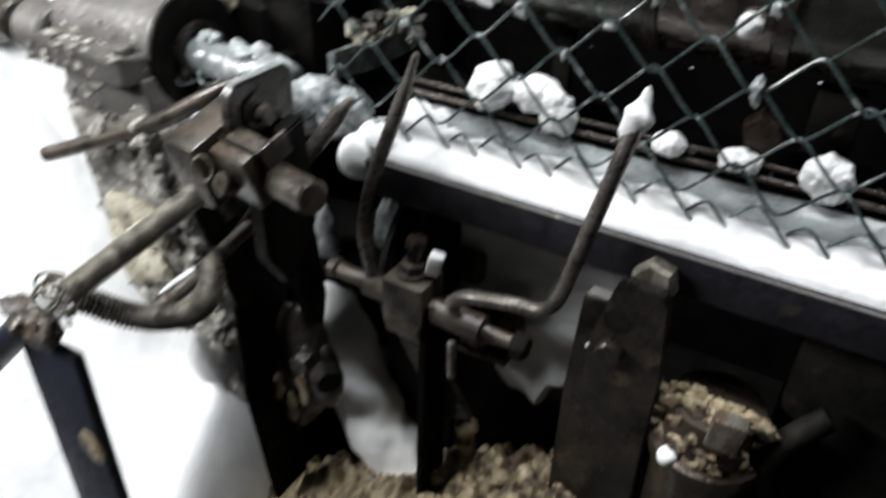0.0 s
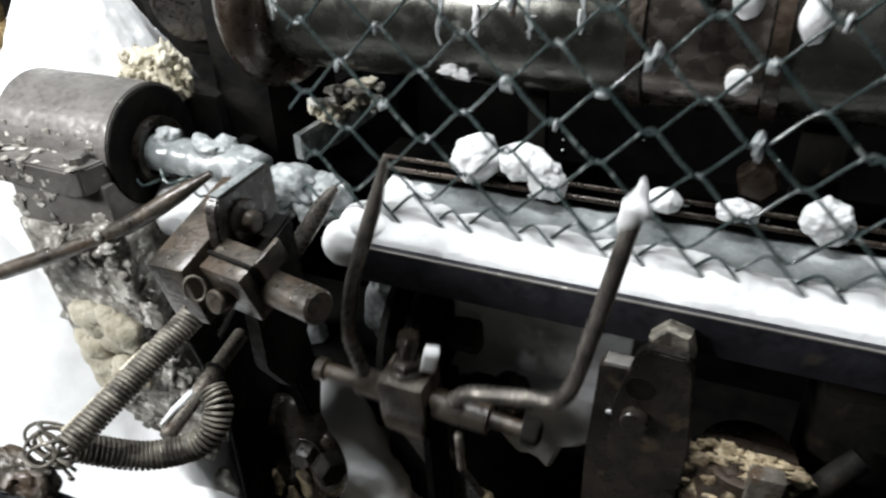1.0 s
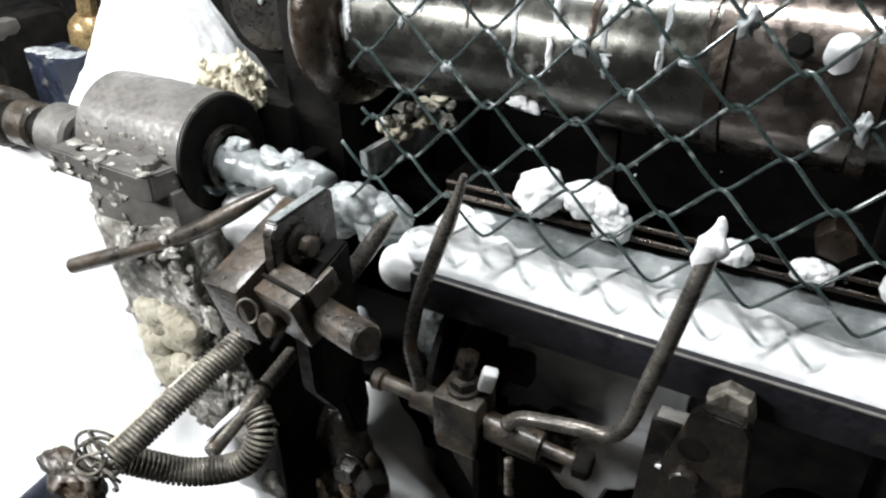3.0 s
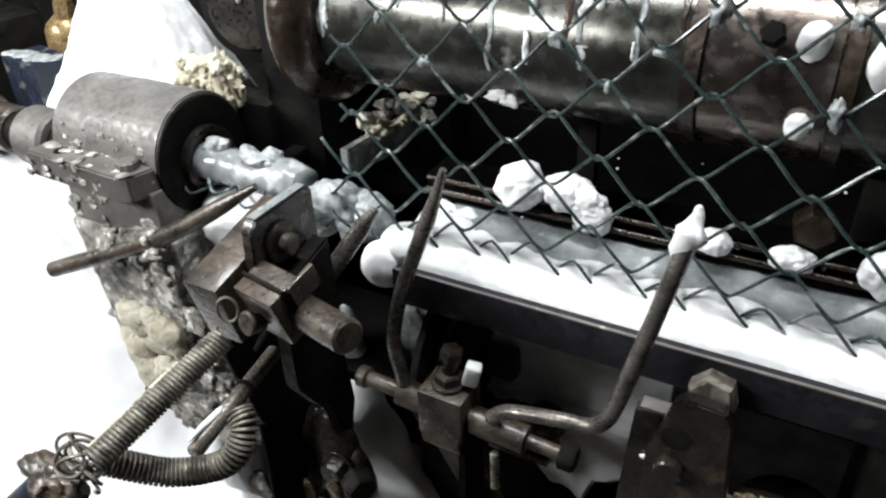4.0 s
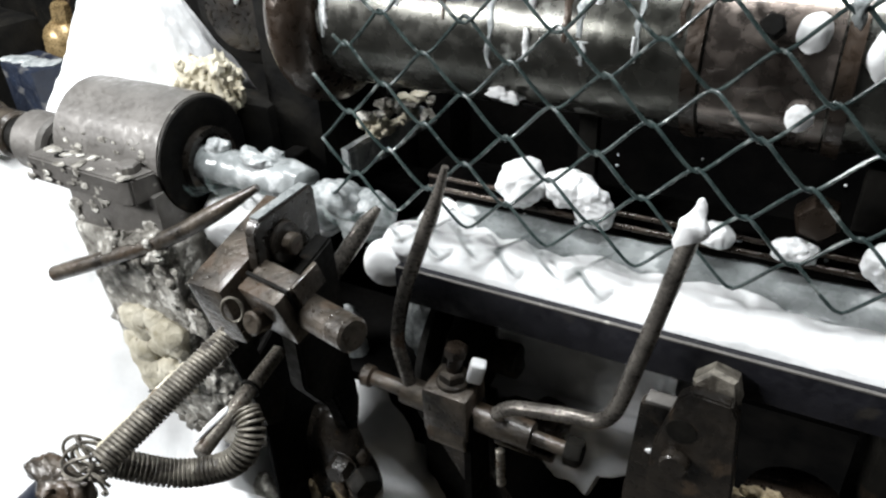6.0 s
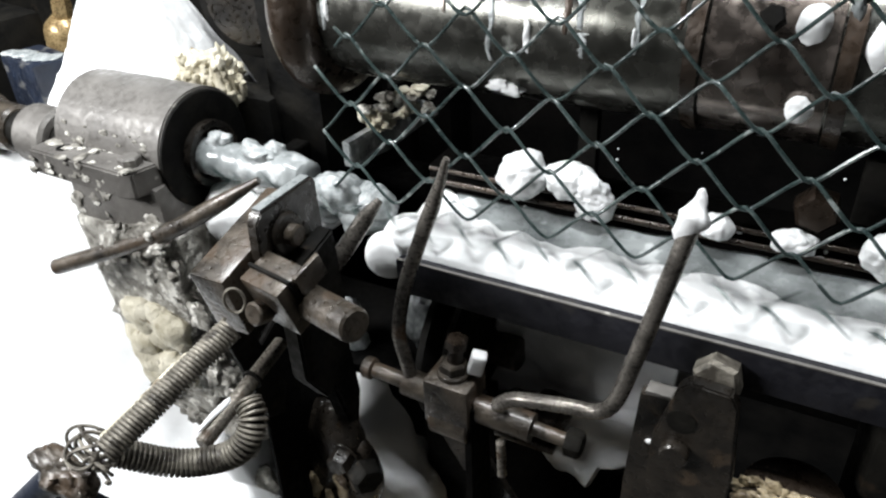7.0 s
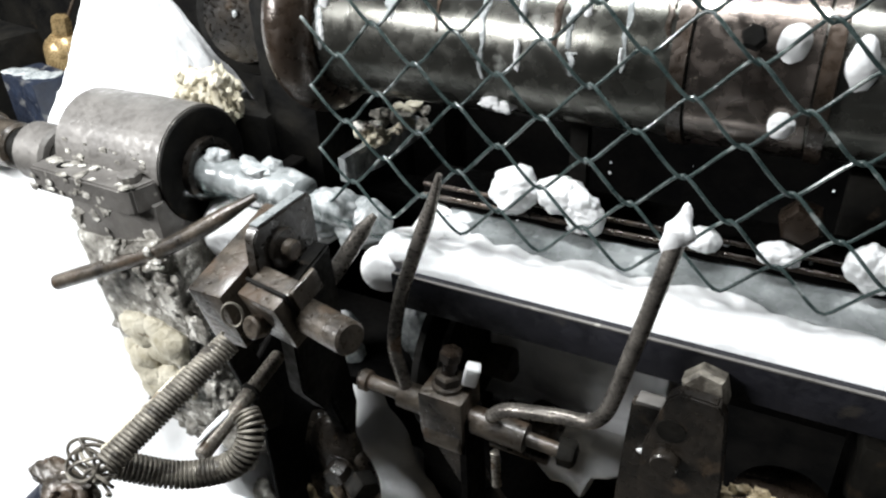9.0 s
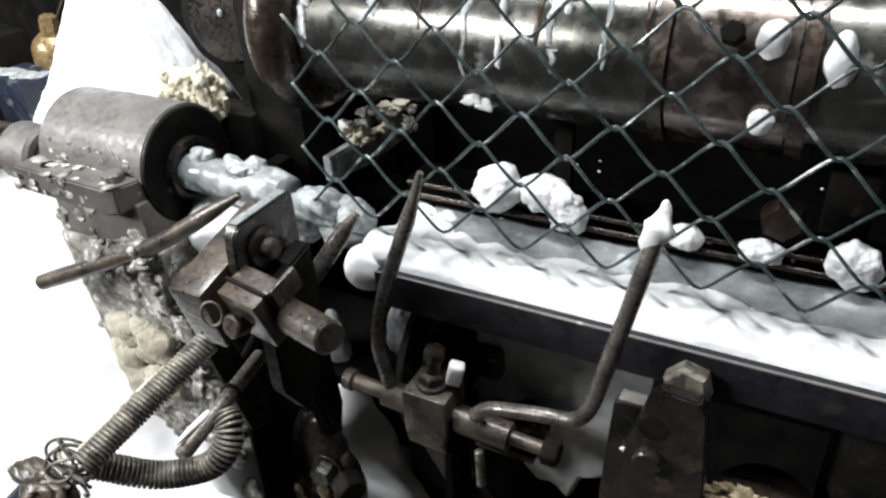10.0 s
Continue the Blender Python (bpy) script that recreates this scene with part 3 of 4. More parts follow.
def handle_rod():
    t = thing("handle_rod", "scuffed steel hand rod through a lump of caked residue", "lever", (-0.58, 0.425, 1.06))
    part("rod", tube(smooth_path([(-0.688, 0.392, 1.020), (-0.578, 0.420, 1.064), (-0.520, 0.432, 1.092), (-0.440, 0.462, 1.142)], 5), 0.0088, 16, 0.05), STEEL, t)
    boss = box((0, 0, 0), (0.060, 0.022, 0.034), 0.004, (0, 0, 0), 0.9)
    boss.transform(pose(-0.572, 0.428, 1.064, 0, -16, 8))
    part("boss", boss, CAKE, t, "square boss crusted with residue")
    part("nut", bolt((-0.606, 0.421, 1.058), (-0.620, 0.418, 1.053), 0.015, 0.0), CAKE, t)
    rnd = random.Random(31)
    bms = [lump((-0.572 + rnd.uniform(-0.034, 0.036), 0.418 + rnd.uniform(-0.003, 0.010), 1.060 + rnd.uniform(-0.028, 0.020)), (rnd.uniform(0.003, 0.009), 0.004, rnd.uniform(0.003, 0.007)), 0.9, 110, 2, 0.5) for _ in range(60)]
    tagged(part("crust", join(*bms), CAKE, t, "crust of dried residue"), kind="stuff")
    return t


HANDLE = handle_rod()


# ---- springs ----
def coil(path, radius, wire, pitch):
    """A close helix that follows a path."""
    n = [0.0]
    for a, b in zip(path, path[1:]):
        n.append(n[-1] + (b - a).length)
    total = n[-1]
    turns = total / pitch
    steps = int(turns * 14)
    out, i, u = [], 0, None
    for k in range(steps + 1):
        s = total * k / steps
        while i < len(path) - 2 and n[i + 1] < s:
            i += 1
        d = (path[i + 1] - path[i])
        f = (s - n[i]) / max(d.length, 1e-6)
        c = path[i] + d * f
        d.normalize()
        u = (u - d * u.dot(d)).normalized() if u else d.orthogonal().normalized()
        w = d.cross(u)
        a = 2 * math.pi * turns * k / steps
        out.append(c + (u * math.cos(a) + w * math.sin(a)) * radius)
    return tube(out, wire, 6)


def springs():
    up = thing("coil_spring", "long oily coil spring stretched to the cutting lever, edged with foam", "spring", (-0.347, 0.200, 1.098))
    a, b = Vector((-0.3495, 0.1855, 1.095)), Vector((-0.3245, 0.290, 1.1315))
    part("coil", coil([a, (a + b) / 2, b], 0.0082, 0.00145, 0.0030), SPRING, up)
    part("core", rod(a, a + (b - a) * 0.72, 0.0068, seg=14), DARK, up)
    hub = Vector((-0.327, 0.300, 1.147))
    loop = [hub + Vector((0.006 * math.cos(q), 0.004 * math.cos(q), 0.0105 * math.sin(q))) for q in [2 * math.pi * k / 24 for k in range(25)]]
    part("end_loop", tube(loop, 0.0011, 8), SPRING, up, "wire end loop")
    bms = [lump(a + (b - a) * (0.10 + 0.045 * k) + Vector((-0.0092, 0, 0.003)), (0.0016, 0.005, 0.0016), 0.6, 120, 3) for k in range(14)]
    part("foam_streak", join(*bms), CREAM, up, "line of foam along the coil")
    low = thing("coil_spring", "slack oily coil spring sagging below the pull rod", "spring", (-0.347, 0.200, 1.088))
    path = smooth_path([(-0.362, 0.200, 1.076), (-0.336, 0.222, 1.056), (-0.312, 0.240, 1.054), (-0.298, 0.251, 1.062), (-0.296, 0.264, 1.076), (-0.306, 0.272, 1.084)], 10)
    part("coil", coil(path, 0.0090, 0.0016, 0.0034), SPRING, low)
    part("core", tube(path, 0.0078, 12), DARK, low)
    an = thing("spring_anchor", "twisted tie wires on a grey bracket lug", "bracket", (-0.40, 0.19, 1.05))
    part("lug", lump((-0.418, 0.188, 1.040), (0.032, 0.014, 0.017), 0.6, 45, 4, 0.2), STEEL, an)
    rnd = random.Random(3)
    for k in range(9):
        c = Vector((-0.372 + rnd.uniform(-0.022, 0.010), 0.196 + rnd.uniform(-0.006, 0.006), 1.076 + rnd.uniform(-0.010, 0.006)))
        u = Vector((1, rnd.uniform(-0.6, 0.6), rnd.uniform(-0.5, 0.3))).normalized() * rnd.uniform(0.010, 0.022)
        w = Vector((rnd.uniform(-0.5, 0.3), rnd.uniform(-0.8, 0.8), 1)).normalized() * rnd.uniform(0.007, 0.014)
        part("tie_wire", tube([c + u * math.cos(q) + w * math.sin(q) + u.cross(w) * 6 * q for q in [0.25 * j for j in range(25 + k % 3)]], 0.0013, 6), SPRING, an)
    part("arm", rod((-0.430, 0.188, 1.030), (-0.560, 0.17, 0.90), 0.012, seg=14), NAVY, an)
    return up, low


SPRING_UP, SPRING_LOW = springs()


def navy_post():
    t = thing("navy_post", "navy painted flat steel guard post", "post", (-0.40, 0.17, 0.0))
    part("post", box((-0.405, 0.19, 0.515), (0.070, 0.010, 1.02), 0.002), NAVY, t)
    part("foot", box((-0.40, 0.185, 0.006), (0.16, 0.10, 0.012), 0.002), NAVY, t)
    part("worn_patch", lump((-0.375, 0.181, 0.93), (0.014, 0.0025, 0.018), 0.3, 50, 3), TAN, t, "worn brown patch")


navy_post()


# ---- lifting arm, swings at each lift ----
ARM_AT = Vector((-0.22, 0.44, 0.70))


def lifting_arm():
    t = thing("lifting_arm", "brown steel lifting arm with two bent hook rods", "lever", ARM_AT)
    y, z = 0.435, 0.978
    part("shaft", lathe((-0.325, y, z + 0.002), (-0.12, y, z - 0.006), [(0, 0.0085), (0.002, 0.0105), (0.010, 0.0105), (0.012, 0.0075), (0.045, 0.0075), (0.046, 0.013), (0.172, 0.013), (0.173, 0.0065), (0.205, 0.0065)], 24), STEEL, t)
    part("shaft_bolt", bolt((-0.122, y, z - 0.006), (-0.108, y, z - 0.006), 0.0125, 0.0), DARK, t, "bolt head at the shaft end")
    cl = box((-0.228, y, z + 0.004), (0.044, 0.040, 0.050), 0.004)
    part("clamp", cl, STEEL, t, "clamp boss")
    part("boss", rod((-0.246, y - 0.004, z - 0.020), (-0.208, y - 0.004, z - 0.021), 0.0185, seg=22), STEEL, t)
    part("washer", rod((-0.228, y, z + 0.028), (-0.228, y, z + 0.034), 0.015, seg=24, bevel=0.001), STEEL, t)
    part("stud", rod((-0.228, y, z + 0.034), (-0.226, y + 0.003, z + 0.060), 0.0070, seg=16), RUST, t)
    part("nut", bolt((-0.228, y, z + 0.034), (-0.228, y, z + 0.044), 0.0125, 0.0), STEEL, t)
    part("head", bolt((-0.226, y + 0.003, z + 0.058), (-0.2255, y + 0.004, z + 0.068), 0.0105, 0.0), RUST, t, "rusty bolt head")
    part("foam_dab", box((-0.207, y + 0.004, z + 0.046), (0.014, 0.012, 0.022), 0.003, (0, 14, 20)), FOAM, t, "dab of foam")
    part("hook_rod", tube(smooth_path([(-0.273, 0.435, 0.985), (-0.277, 0.433, 1.012), (-0.280, 0.432, 1.040), (-0.271, 0.435, 1.090), (-0.256, 0.440, 1.136), (-0.239, 0.442, 1.182), (-0.230, 0.443, 1.212)], 6), 0.0064, 14, 0.045), TUBE, t, "bent steel hook rod")
    rb = smooth_path([(-0.180, 0.428, 0.994), (-0.177, 0.418, 1.006), (-0.161, 0.417, 1.019), (-0.120, 0.417, 1.029), (-0.096, 0.417, 1.033), (-0.084, 0.417, 1.043), (-0.077, 0.418, 1.062), (-0.066, 0.421, 1.112), (-0.056, 0.428, 1.160), (-0.048, 0.436, 1.200)], 6)
    part("hook_rod", tube(rb, 0.0064, 14), TUBE, t, "bent steel hook rod with a foam-capped tip")
    cap = lathe((-0.053, 0.434, 1.190), (-0.041, 0.440, 1.230), [(0, 0.0035), (0.005, 0.0068), (0.014, 0.0095), (0.020, 0.0098), (0.029, 0.0052), (0.036, 0.0024), (0.040, 0.0008)], 20)
    bmesh.ops.subdivide_edges(cap, edges=list(cap.edges), cuts=1, use_grid_fill=True)
    for v in cap.verts:
        v.co += Vector((noise.noise(v.co * 90), noise.noise(v.co * 90 + Vector((7, 0, 0))), noise.noise(v.co * 70 + Vector((0, 9, 0))))) * 0.0040
    part("foam_cap", cap, FOAM, t, "pointed cap of foam")
    # added leg; its near-black colour stands for the shade under the arm
    part("lever_leg", plate([(0.420, 0.985), (0.452, 0.985), (0.462, 0.70), (0.440, 0.66), (0.415, 0.70)], 0.010, "x", -0.213, 0.002), BLACK, t, "added lever leg, blackened for shade")
    part("brace", plate([(-0.274, 0.935), (-0.242, 0.945), (-0.170, 0.835), (-0.204, 0.815)], 0.008, "y", 0.452, 0.001), OILY, t, "slanting flat brace")
    part("cotter", rod((-0.178, y - 0.012, z - 0.020), (-0.176, y - 0.014, z - 0.062), 0.0045, seg=10), PIN, t)
    return t


ARM = lifting_arm()


# ---- support block ----
def support_block():
    t = thing("support_block", "dark brown steel bracket carrying the trough rail", "bracket", (-0.03, 0.45, 0.8))
    part("wide_plate", plate([(-0.068, 1.042), (-0.030, 1.048), (0.004, 1.04), (0.006, 0.75), (-0.075, 0.75), (-0.074, 0.94)], 0.012, "y", 0.443, 0.0015), OILY, t)
    part("narrow_plate", plate([(-0.038, 1.076), (-0.030, 1.084), (-0.002, 1.082), (0.004, 1.072), (0.010, 1.00), (0.008, 0.95), (-0.025, 0.935), (-0.052, 0.965), (-0.052, 1.02)], 0.012, "y", 0.421, 0.0015), OILY, t)
    part("ledge", box((-0.048, 0.447, 1.0465), (0.032, 0.014, 0.004), 0.001), GREY, t)
    part("nut", bolt((-0.015, 0.451, 1.076), (-0.015, 0.434, 1.079), 0.0180, 0.0), SPRING, t, "bright-edged hexagon nut")
    part("hole", lathe((-0.032, 0.4203, 1.046), (-0.032, 0.4212, 1.046), [(0, 0.011), (0.001, 0.011)], 20), DARK, t)
    part("pin", rod((-0.033, 0.430, 1.016), (-0.033, 0.412, 1.016), 0.011, seg=20), OILY, t)
    part("fleck", lump((-0.056, 0.4415, 0.995), (0.004, 0.0015, 0.003), 0.4, 90, 2), FOAM, t, "white fleck")
    part("leg", box((-0.035, 0.470, 0.60), (0.078, 0.030, 0.32), 0.003), OILY, t)


support_block()


def lower_right():
    t = thing("bearing_cup", "brown iron cup housing with residue round its collar", "housing", (0.053, 0.447, 0.683))
    part("cup", lathe((0.053, 0.447, 0.683), (0.053, 0.447, 1.0), [(0, 0.040), (0.20, 0.040), (0.240, 0.041), (0.244, 0.046), (0.258, 0.047), (0.262, 0.040), (0.300, 0.037), (0.304, 0.020)], 36), RUST, t)
    part("key", box((0.066, 0.416, 0.984), (0.026, 0.016, 0.030), 0.004, (0, 6, 8)), PIN, t, "pale worn block")
    rnd = random.Random(9)
    bms = []
    for _ in range(44):
        a = radians(rnd.uniform(185, 345))
        q = 0.038 * (rnd.random() ** 0.5 if rnd.random() < 0.45 else 1.0)
        bms.append(lump((0.053 + q * math.cos(a), 0.447 + q * math.sin(a), rnd.uniform(0.944, 0.987) if q > 0.037 else 0.987), (rnd.uniform(0.004, 0.013), 0.0030, rnd.uniform(0.003, 0.007)), 0.9, 110, 3, 0.5))
    tagged(part("crust", join(*bms), TAN, t, "tan crusted residue"), kind="stuff")
    part("foam_ball", lump((0.030, 0.410, 0.942), (0.0085, 0.008, 0.0085), 0.2, 50, 3), FOAM, t, "ball of foam")
    m = thing("drive_housing", "black grimed drive housing under the trough", "housing", (0.16, 0.50, 0.9))
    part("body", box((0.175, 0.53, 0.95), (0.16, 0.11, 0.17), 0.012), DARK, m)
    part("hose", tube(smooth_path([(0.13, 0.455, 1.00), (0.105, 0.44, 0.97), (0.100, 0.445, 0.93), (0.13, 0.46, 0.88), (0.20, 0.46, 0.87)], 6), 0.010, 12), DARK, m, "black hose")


lower_right()


def under_trough():
    t = thing("dark_pulley", "black grooved pulley below the trough", "pulley", (-0.235, 0.53, 0.93))
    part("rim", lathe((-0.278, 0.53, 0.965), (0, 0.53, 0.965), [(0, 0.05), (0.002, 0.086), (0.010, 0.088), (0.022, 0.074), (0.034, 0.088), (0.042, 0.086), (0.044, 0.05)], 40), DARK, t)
    part("hub", lathe((-0.275, 0.53, 0.965), (0, 0.53, 0.965), [(0, 0.018), (0.07, 0.018), (0.072, 0.015)], 24), STEEL, t)
    b = thing("pillow_block", "rust-brown pillow block under the trough", "bearing", (-0.185, 0.54, 0.88))
    part("body", join(lump((-0.196, 0.508, 0.908), (0.036, 0.022, 0.020), 0.3, 30, 4, 0.12), lump((-0.165, 0.508, 0.921), (0.018, 0.018, 0.022), 0.3, 34, 4, 0.12)), RUST, b)
    part("foot", box((-0.185, 0.515, 0.888), (0.064, 0.05, 0.010), 0.003), RUST, b)

    def curtain(x0, x1, low, top, face, nx, nz):
        """A standing bank of foam: front face at face(x, z), closed at the back."""
        bm = bmesh.new()
        grid = []
        for i in range(nx + 1):
            x = x0 + (x1 - x0) * i / nx
            a, b = low(x), top(x)
            grid.append([bm.verts.new((x, face(x, a + (b - a) * j / nz), a + (b - a) * j / nz)) for j in range(nz + 1)])
        for i in range(nx):
            for j in range(nz):
                bm.faces.new((grid[i][j], grid[i + 1][j], grid[i + 1][j + 1], grid[i][j + 1]))
        ring = [c[0] for c in grid] + grid[-1][1:] + [c[-1] for c in grid[-2::-1]] + grid[0][-2:0:-1]
        back = [bm.verts.new((v.co.x, 0.655, v.co.z)) for v in ring]
        for i in range(len(ring)):
            k = (i + 1) % len(ring)
            bm.faces.new((ring[i], back[i], back[k], ring[k]))
        return bm

    def face(x, z):
        e = min(1, max(0, (x + 0.25) / 0.02)) * min(1, max(0, (z - low(x)) / 0.02))
        return 0.548 - 0.030 * e ** 0.5 + 0.016 * (z > 0.928) * min(1, (z - 0.928) / 0.004) + ripple(x, 0, z, 14, 0.010) + ripple(x, 1, z, 45, 0.004) + ripple(x, 2, z, 120, 0.0015)

    def low(x):
        return 0.90 - 0.085 * min(1, max(0, (x + 0.22) / 0.06)) + 0.035 * min(1, max(0, (x + 0.125) / 0.01)) + ripple(x, 3, 0, 22, 0.012)
    solo("foam_bank", curtain(-0.25, -0.055, low, lambda x: 1.055, face, 90, 110), FOAM, "bank of white foam under the trough", "foam", (-0.15, 0.58, 0.9), kind="stuff")

    c = join(lump((-0.309, 0.468, 1.091), (0.022, 0.018, 0.023), 0.10, 26, 5, 0.03), lump((-0.292, 0.484, 1.106), (0.028, 0.022, 0.019), 0.12, 26, 5, 0.03))
    solo("foam_clot", c, FOAM, "rounded clot of foam over the trough's end", "foam", (-0.300, 0.476, 1.09))

    # greyer foam colour stands for the shade these clots lie in
    for c, size in (((-0.385, 0.500, 0.950), (0.017, 0.012, 0.036)), ((-0.297, 0.501, 0.995), (0.015, 0.012, 0.042))):
        solo("foam_clot", lump(c, size, 0.7, 42, 4, 0.2), FILM_SHADE, "clot of foam clinging to the frame, greyed for shade", "foam", c, "foam clots")

    path = smooth_path([(-0.372, 0.520, 0.890), (-0.366, 0.510, 0.835), (-0.350, 0.500, 0.770), (-0.305, 0.492, 0.700), (-0.255, 0.485, 0.650), (-0.225, 0.480, 0.630)], 12)
    ridge = tube(path, 1.0, 40)
    for n, v in enumerate(ridge.verts):
        i = n // 40
        c = path[i]
        u = i / (len(path) - 1)
        d = (v.co - c) * (0.022 + 0.030 * math.sin(math.pi * min(1, 0.15 + 0.75 * u)))
        d.y *= 0.6
        k = 1 + 0.22 * noise.noise((c + d) * 20) + 0.08 * noise.noise((c + d) * 60)
        v.co = c + d * k
    solo("foam_run", ridge, FOAM, "run of foam sliding down inside the frame", "foam", (-0.33, 0.5, 0.65), kind="stuff")

    def crust(x, y):
        z = min(0.80, max(0.56, 0.625 + 0.66 * (x + 0.35))) - 0.5 * max(0, 0.42 - y)
        for f, a in ((14, 0.026), (38, 0.016), (95, 0.008), (200, 0.004)):
            z += a * abs(noise.noise(Vector((x, y, 0.5 + f)) * f)) * 1.6 - a * 0.3
        return z
    bm = sheet(-0.47, -0.045, 0.375, 0.500, crust, 160, 60, 0.50)
    rnd = random.Random(21)
    for i in range(26):
        x = rnd.uniform(-0.22, -0.06)
        y = rnd.uniform(0.39, 0.50)
        w = rnd.uniform(0.005, 0.013)
        bm = join(bm, lump((x, y, crust(x, y) + 0.002), (w, w, w), 0.9, 70, 3, 0.5))
    bm = join(bm, lump((-0.178, 0.462, 0.812), (0.011, 0.011, 0.018), 0.5, 60, 4, 0.25), lump((-0.180, 0.462, 0.775), (0.009, 0.009, 0.034), 0.6, 60, 4, 0.3))
    solo("tan_residue", bm, TAN, "tan crust of old residue along the frame's ledge", "residue", (-0.22, 0.45, 0.70), kind="stuff")
    part_ledge = thing("ledge", "dark iron ledge under crusted residue", "ledge", (-0.2, 0.45, 0.50))
    part("shelf", box((-0.20, 0.46, 0.505), (0.60, 0.20, 0.03), 0.004), DARK, part_ledge)
    part("skirt", box((-0.20, 0.545, 0.245), (0.60, 0.02, 0.49), 0.004), DARK, part_ledge)


under_trough()


def lower_lever():
    t = thing("cam_follower", "brown grimed iron casting with two bolts", "casting", (-0.40, 0.45, 0.80))
    part("casting", join(lump((-0.402, 0.452, 0.800), (0.040, 0.024, 0.095), 0.16, 22, 5, 0.04), lump((-0.374, 0.440, 0.852), (0.030, 0.018, 0.052), 0.14, 26, 4, 0.04), lump((-0.350, 0.440, 0.815), (0.026, 0.016, 0.050), 0.16, 26, 4, 0.04), lump((-0.432, 0.452, 0.785), (0.026, 0.018, 0.070), 0.25, 26, 4, 0.10)), OILY, t)
    part("bolt", bolt((-0.360, 0.425, 0.850), (-0.358, 0.408, 0.850), 0.013, 0.017), OILY, t)
    part("bolt", bolt((-0.338, 0.425, 0.838), (-0.322, 0.415, 0.838), 0.018, 0.0), DARK, t)
    for k in range(4):
        part("drip", lump((-0.43 + 0.020 * k, 0.425, 0.80 - 0.02 * (k % 3)), (0.009, 0.004, 0.022), 0.6, 80, 3, 0.3), TAN, t, "dripped residue")


lower_lever()


# ---- foam heaps and gear at the outlet's far side ----
def foam_heaps():
    def h(x, y):
        w = min(max((-x - 0.60) / 0.32, 0), 1)
        z = 1.035 + w * w * (3 - 2 * w) * (0.085 + 0.20 * (y - 0.47) * (y < 0.47)) - 1.35 * max(0, 0.62 - 0.13 * w - y) + 0.05 * (y - 0.62) - 0.25 * max(0, -x - 0.95) * (y > 0.4)
        z -= 0.18 * min(1, max(0, (-x - 0.84) / 0.05)) * min(1, max(0, (y - 0.49) / 0.05))
        z -= 0.45 * min(1, max(0, (x + 0.66) / 0.06)) * min(1, max(0, (y - 0.50) / 0.05))
        z *= min(1, max(0.02, (x + 1.50) / 0.35)) ** 0.5 * (1 - 0.9 * min(1, max(0, (y - 0.70) / 0.18)) ** 2)
        z -= 0.13 * max(0, (x + 0.51) / 0.05) ** 2 + 3.0 * max(0, y - 0.41) * min(1, max(0, (x + 0.56) / 0.03))
        return max(z, 0.02) + ripple(x, y, 0, 7, 0.012) + ripple(x, y, 5, 25, 0.006) + ripple(x, y, 9, 70, 0.003)
    solo("foam_heap", sheet(-1.50, -0.43, -0.20, 0.88, h, 150, 130, 0.0), FOAM, "great heap of white soap foam beside the machine", "foam", (-1.0, 0.3, 0), kind="stuff")

    def peak(x, y):
        z = max(1.355 - 1.80 * math.hypot(x + 0.722, y - 0.605, 0.02), 1.195 - 1.10 * math.hypot(x + 0.795, y - 0.60, 0.03), 1.12 - 1.1 * math.hypot(x + 0.90, y - 0.60, 0.03))
        return max(0.30, z + ripple(x, y, 1, 14, 0.016) + ripple(x, y, 2, 40, 0.010) + ripple(x, y, 3, 110, 0.005) + ripple(x, y, 4, 260, 0.0025))
    solo("foam_peak", sheet(-1.04, -0.632, 0.475, 0.80, peak, 160, 120, 0.25), FOAM, "peaked mound of white foam behind the bearing", "foam", (-0.72, 0.64, 1.06), kind="stuff")
    rnd = random.Random(8)
    bms = [lump((-0.592, 0.576, 1.186), (0.046, 0.016, 0.026), 0.35, 45, 5, 0.2), lump((-0.560, 0.566, 1.182), (0.012, 0.012, 0.038), 0.5, 60, 4, 0.3)]
    bms += [lump((-0.580 + rnd.uniform(-0.045, 0.040), 0.562 + rnd.uniform(-0.008, 0.010), 1.182 + rnd.uniform(-0.022, 0.030)), (rnd.uniform(0.002, 0.006), 0.004, rnd.uniform(0.002, 0.008)), 0.9, 120, 3, 0.5) for _ in range(60)]
    solo("cream_crust", join(*bms), CREAM, "cream crust of dried residue behind the bearing cap", "residue", (-0.56, 0.585, 1.20), kind="stuff")


foam_heaps()


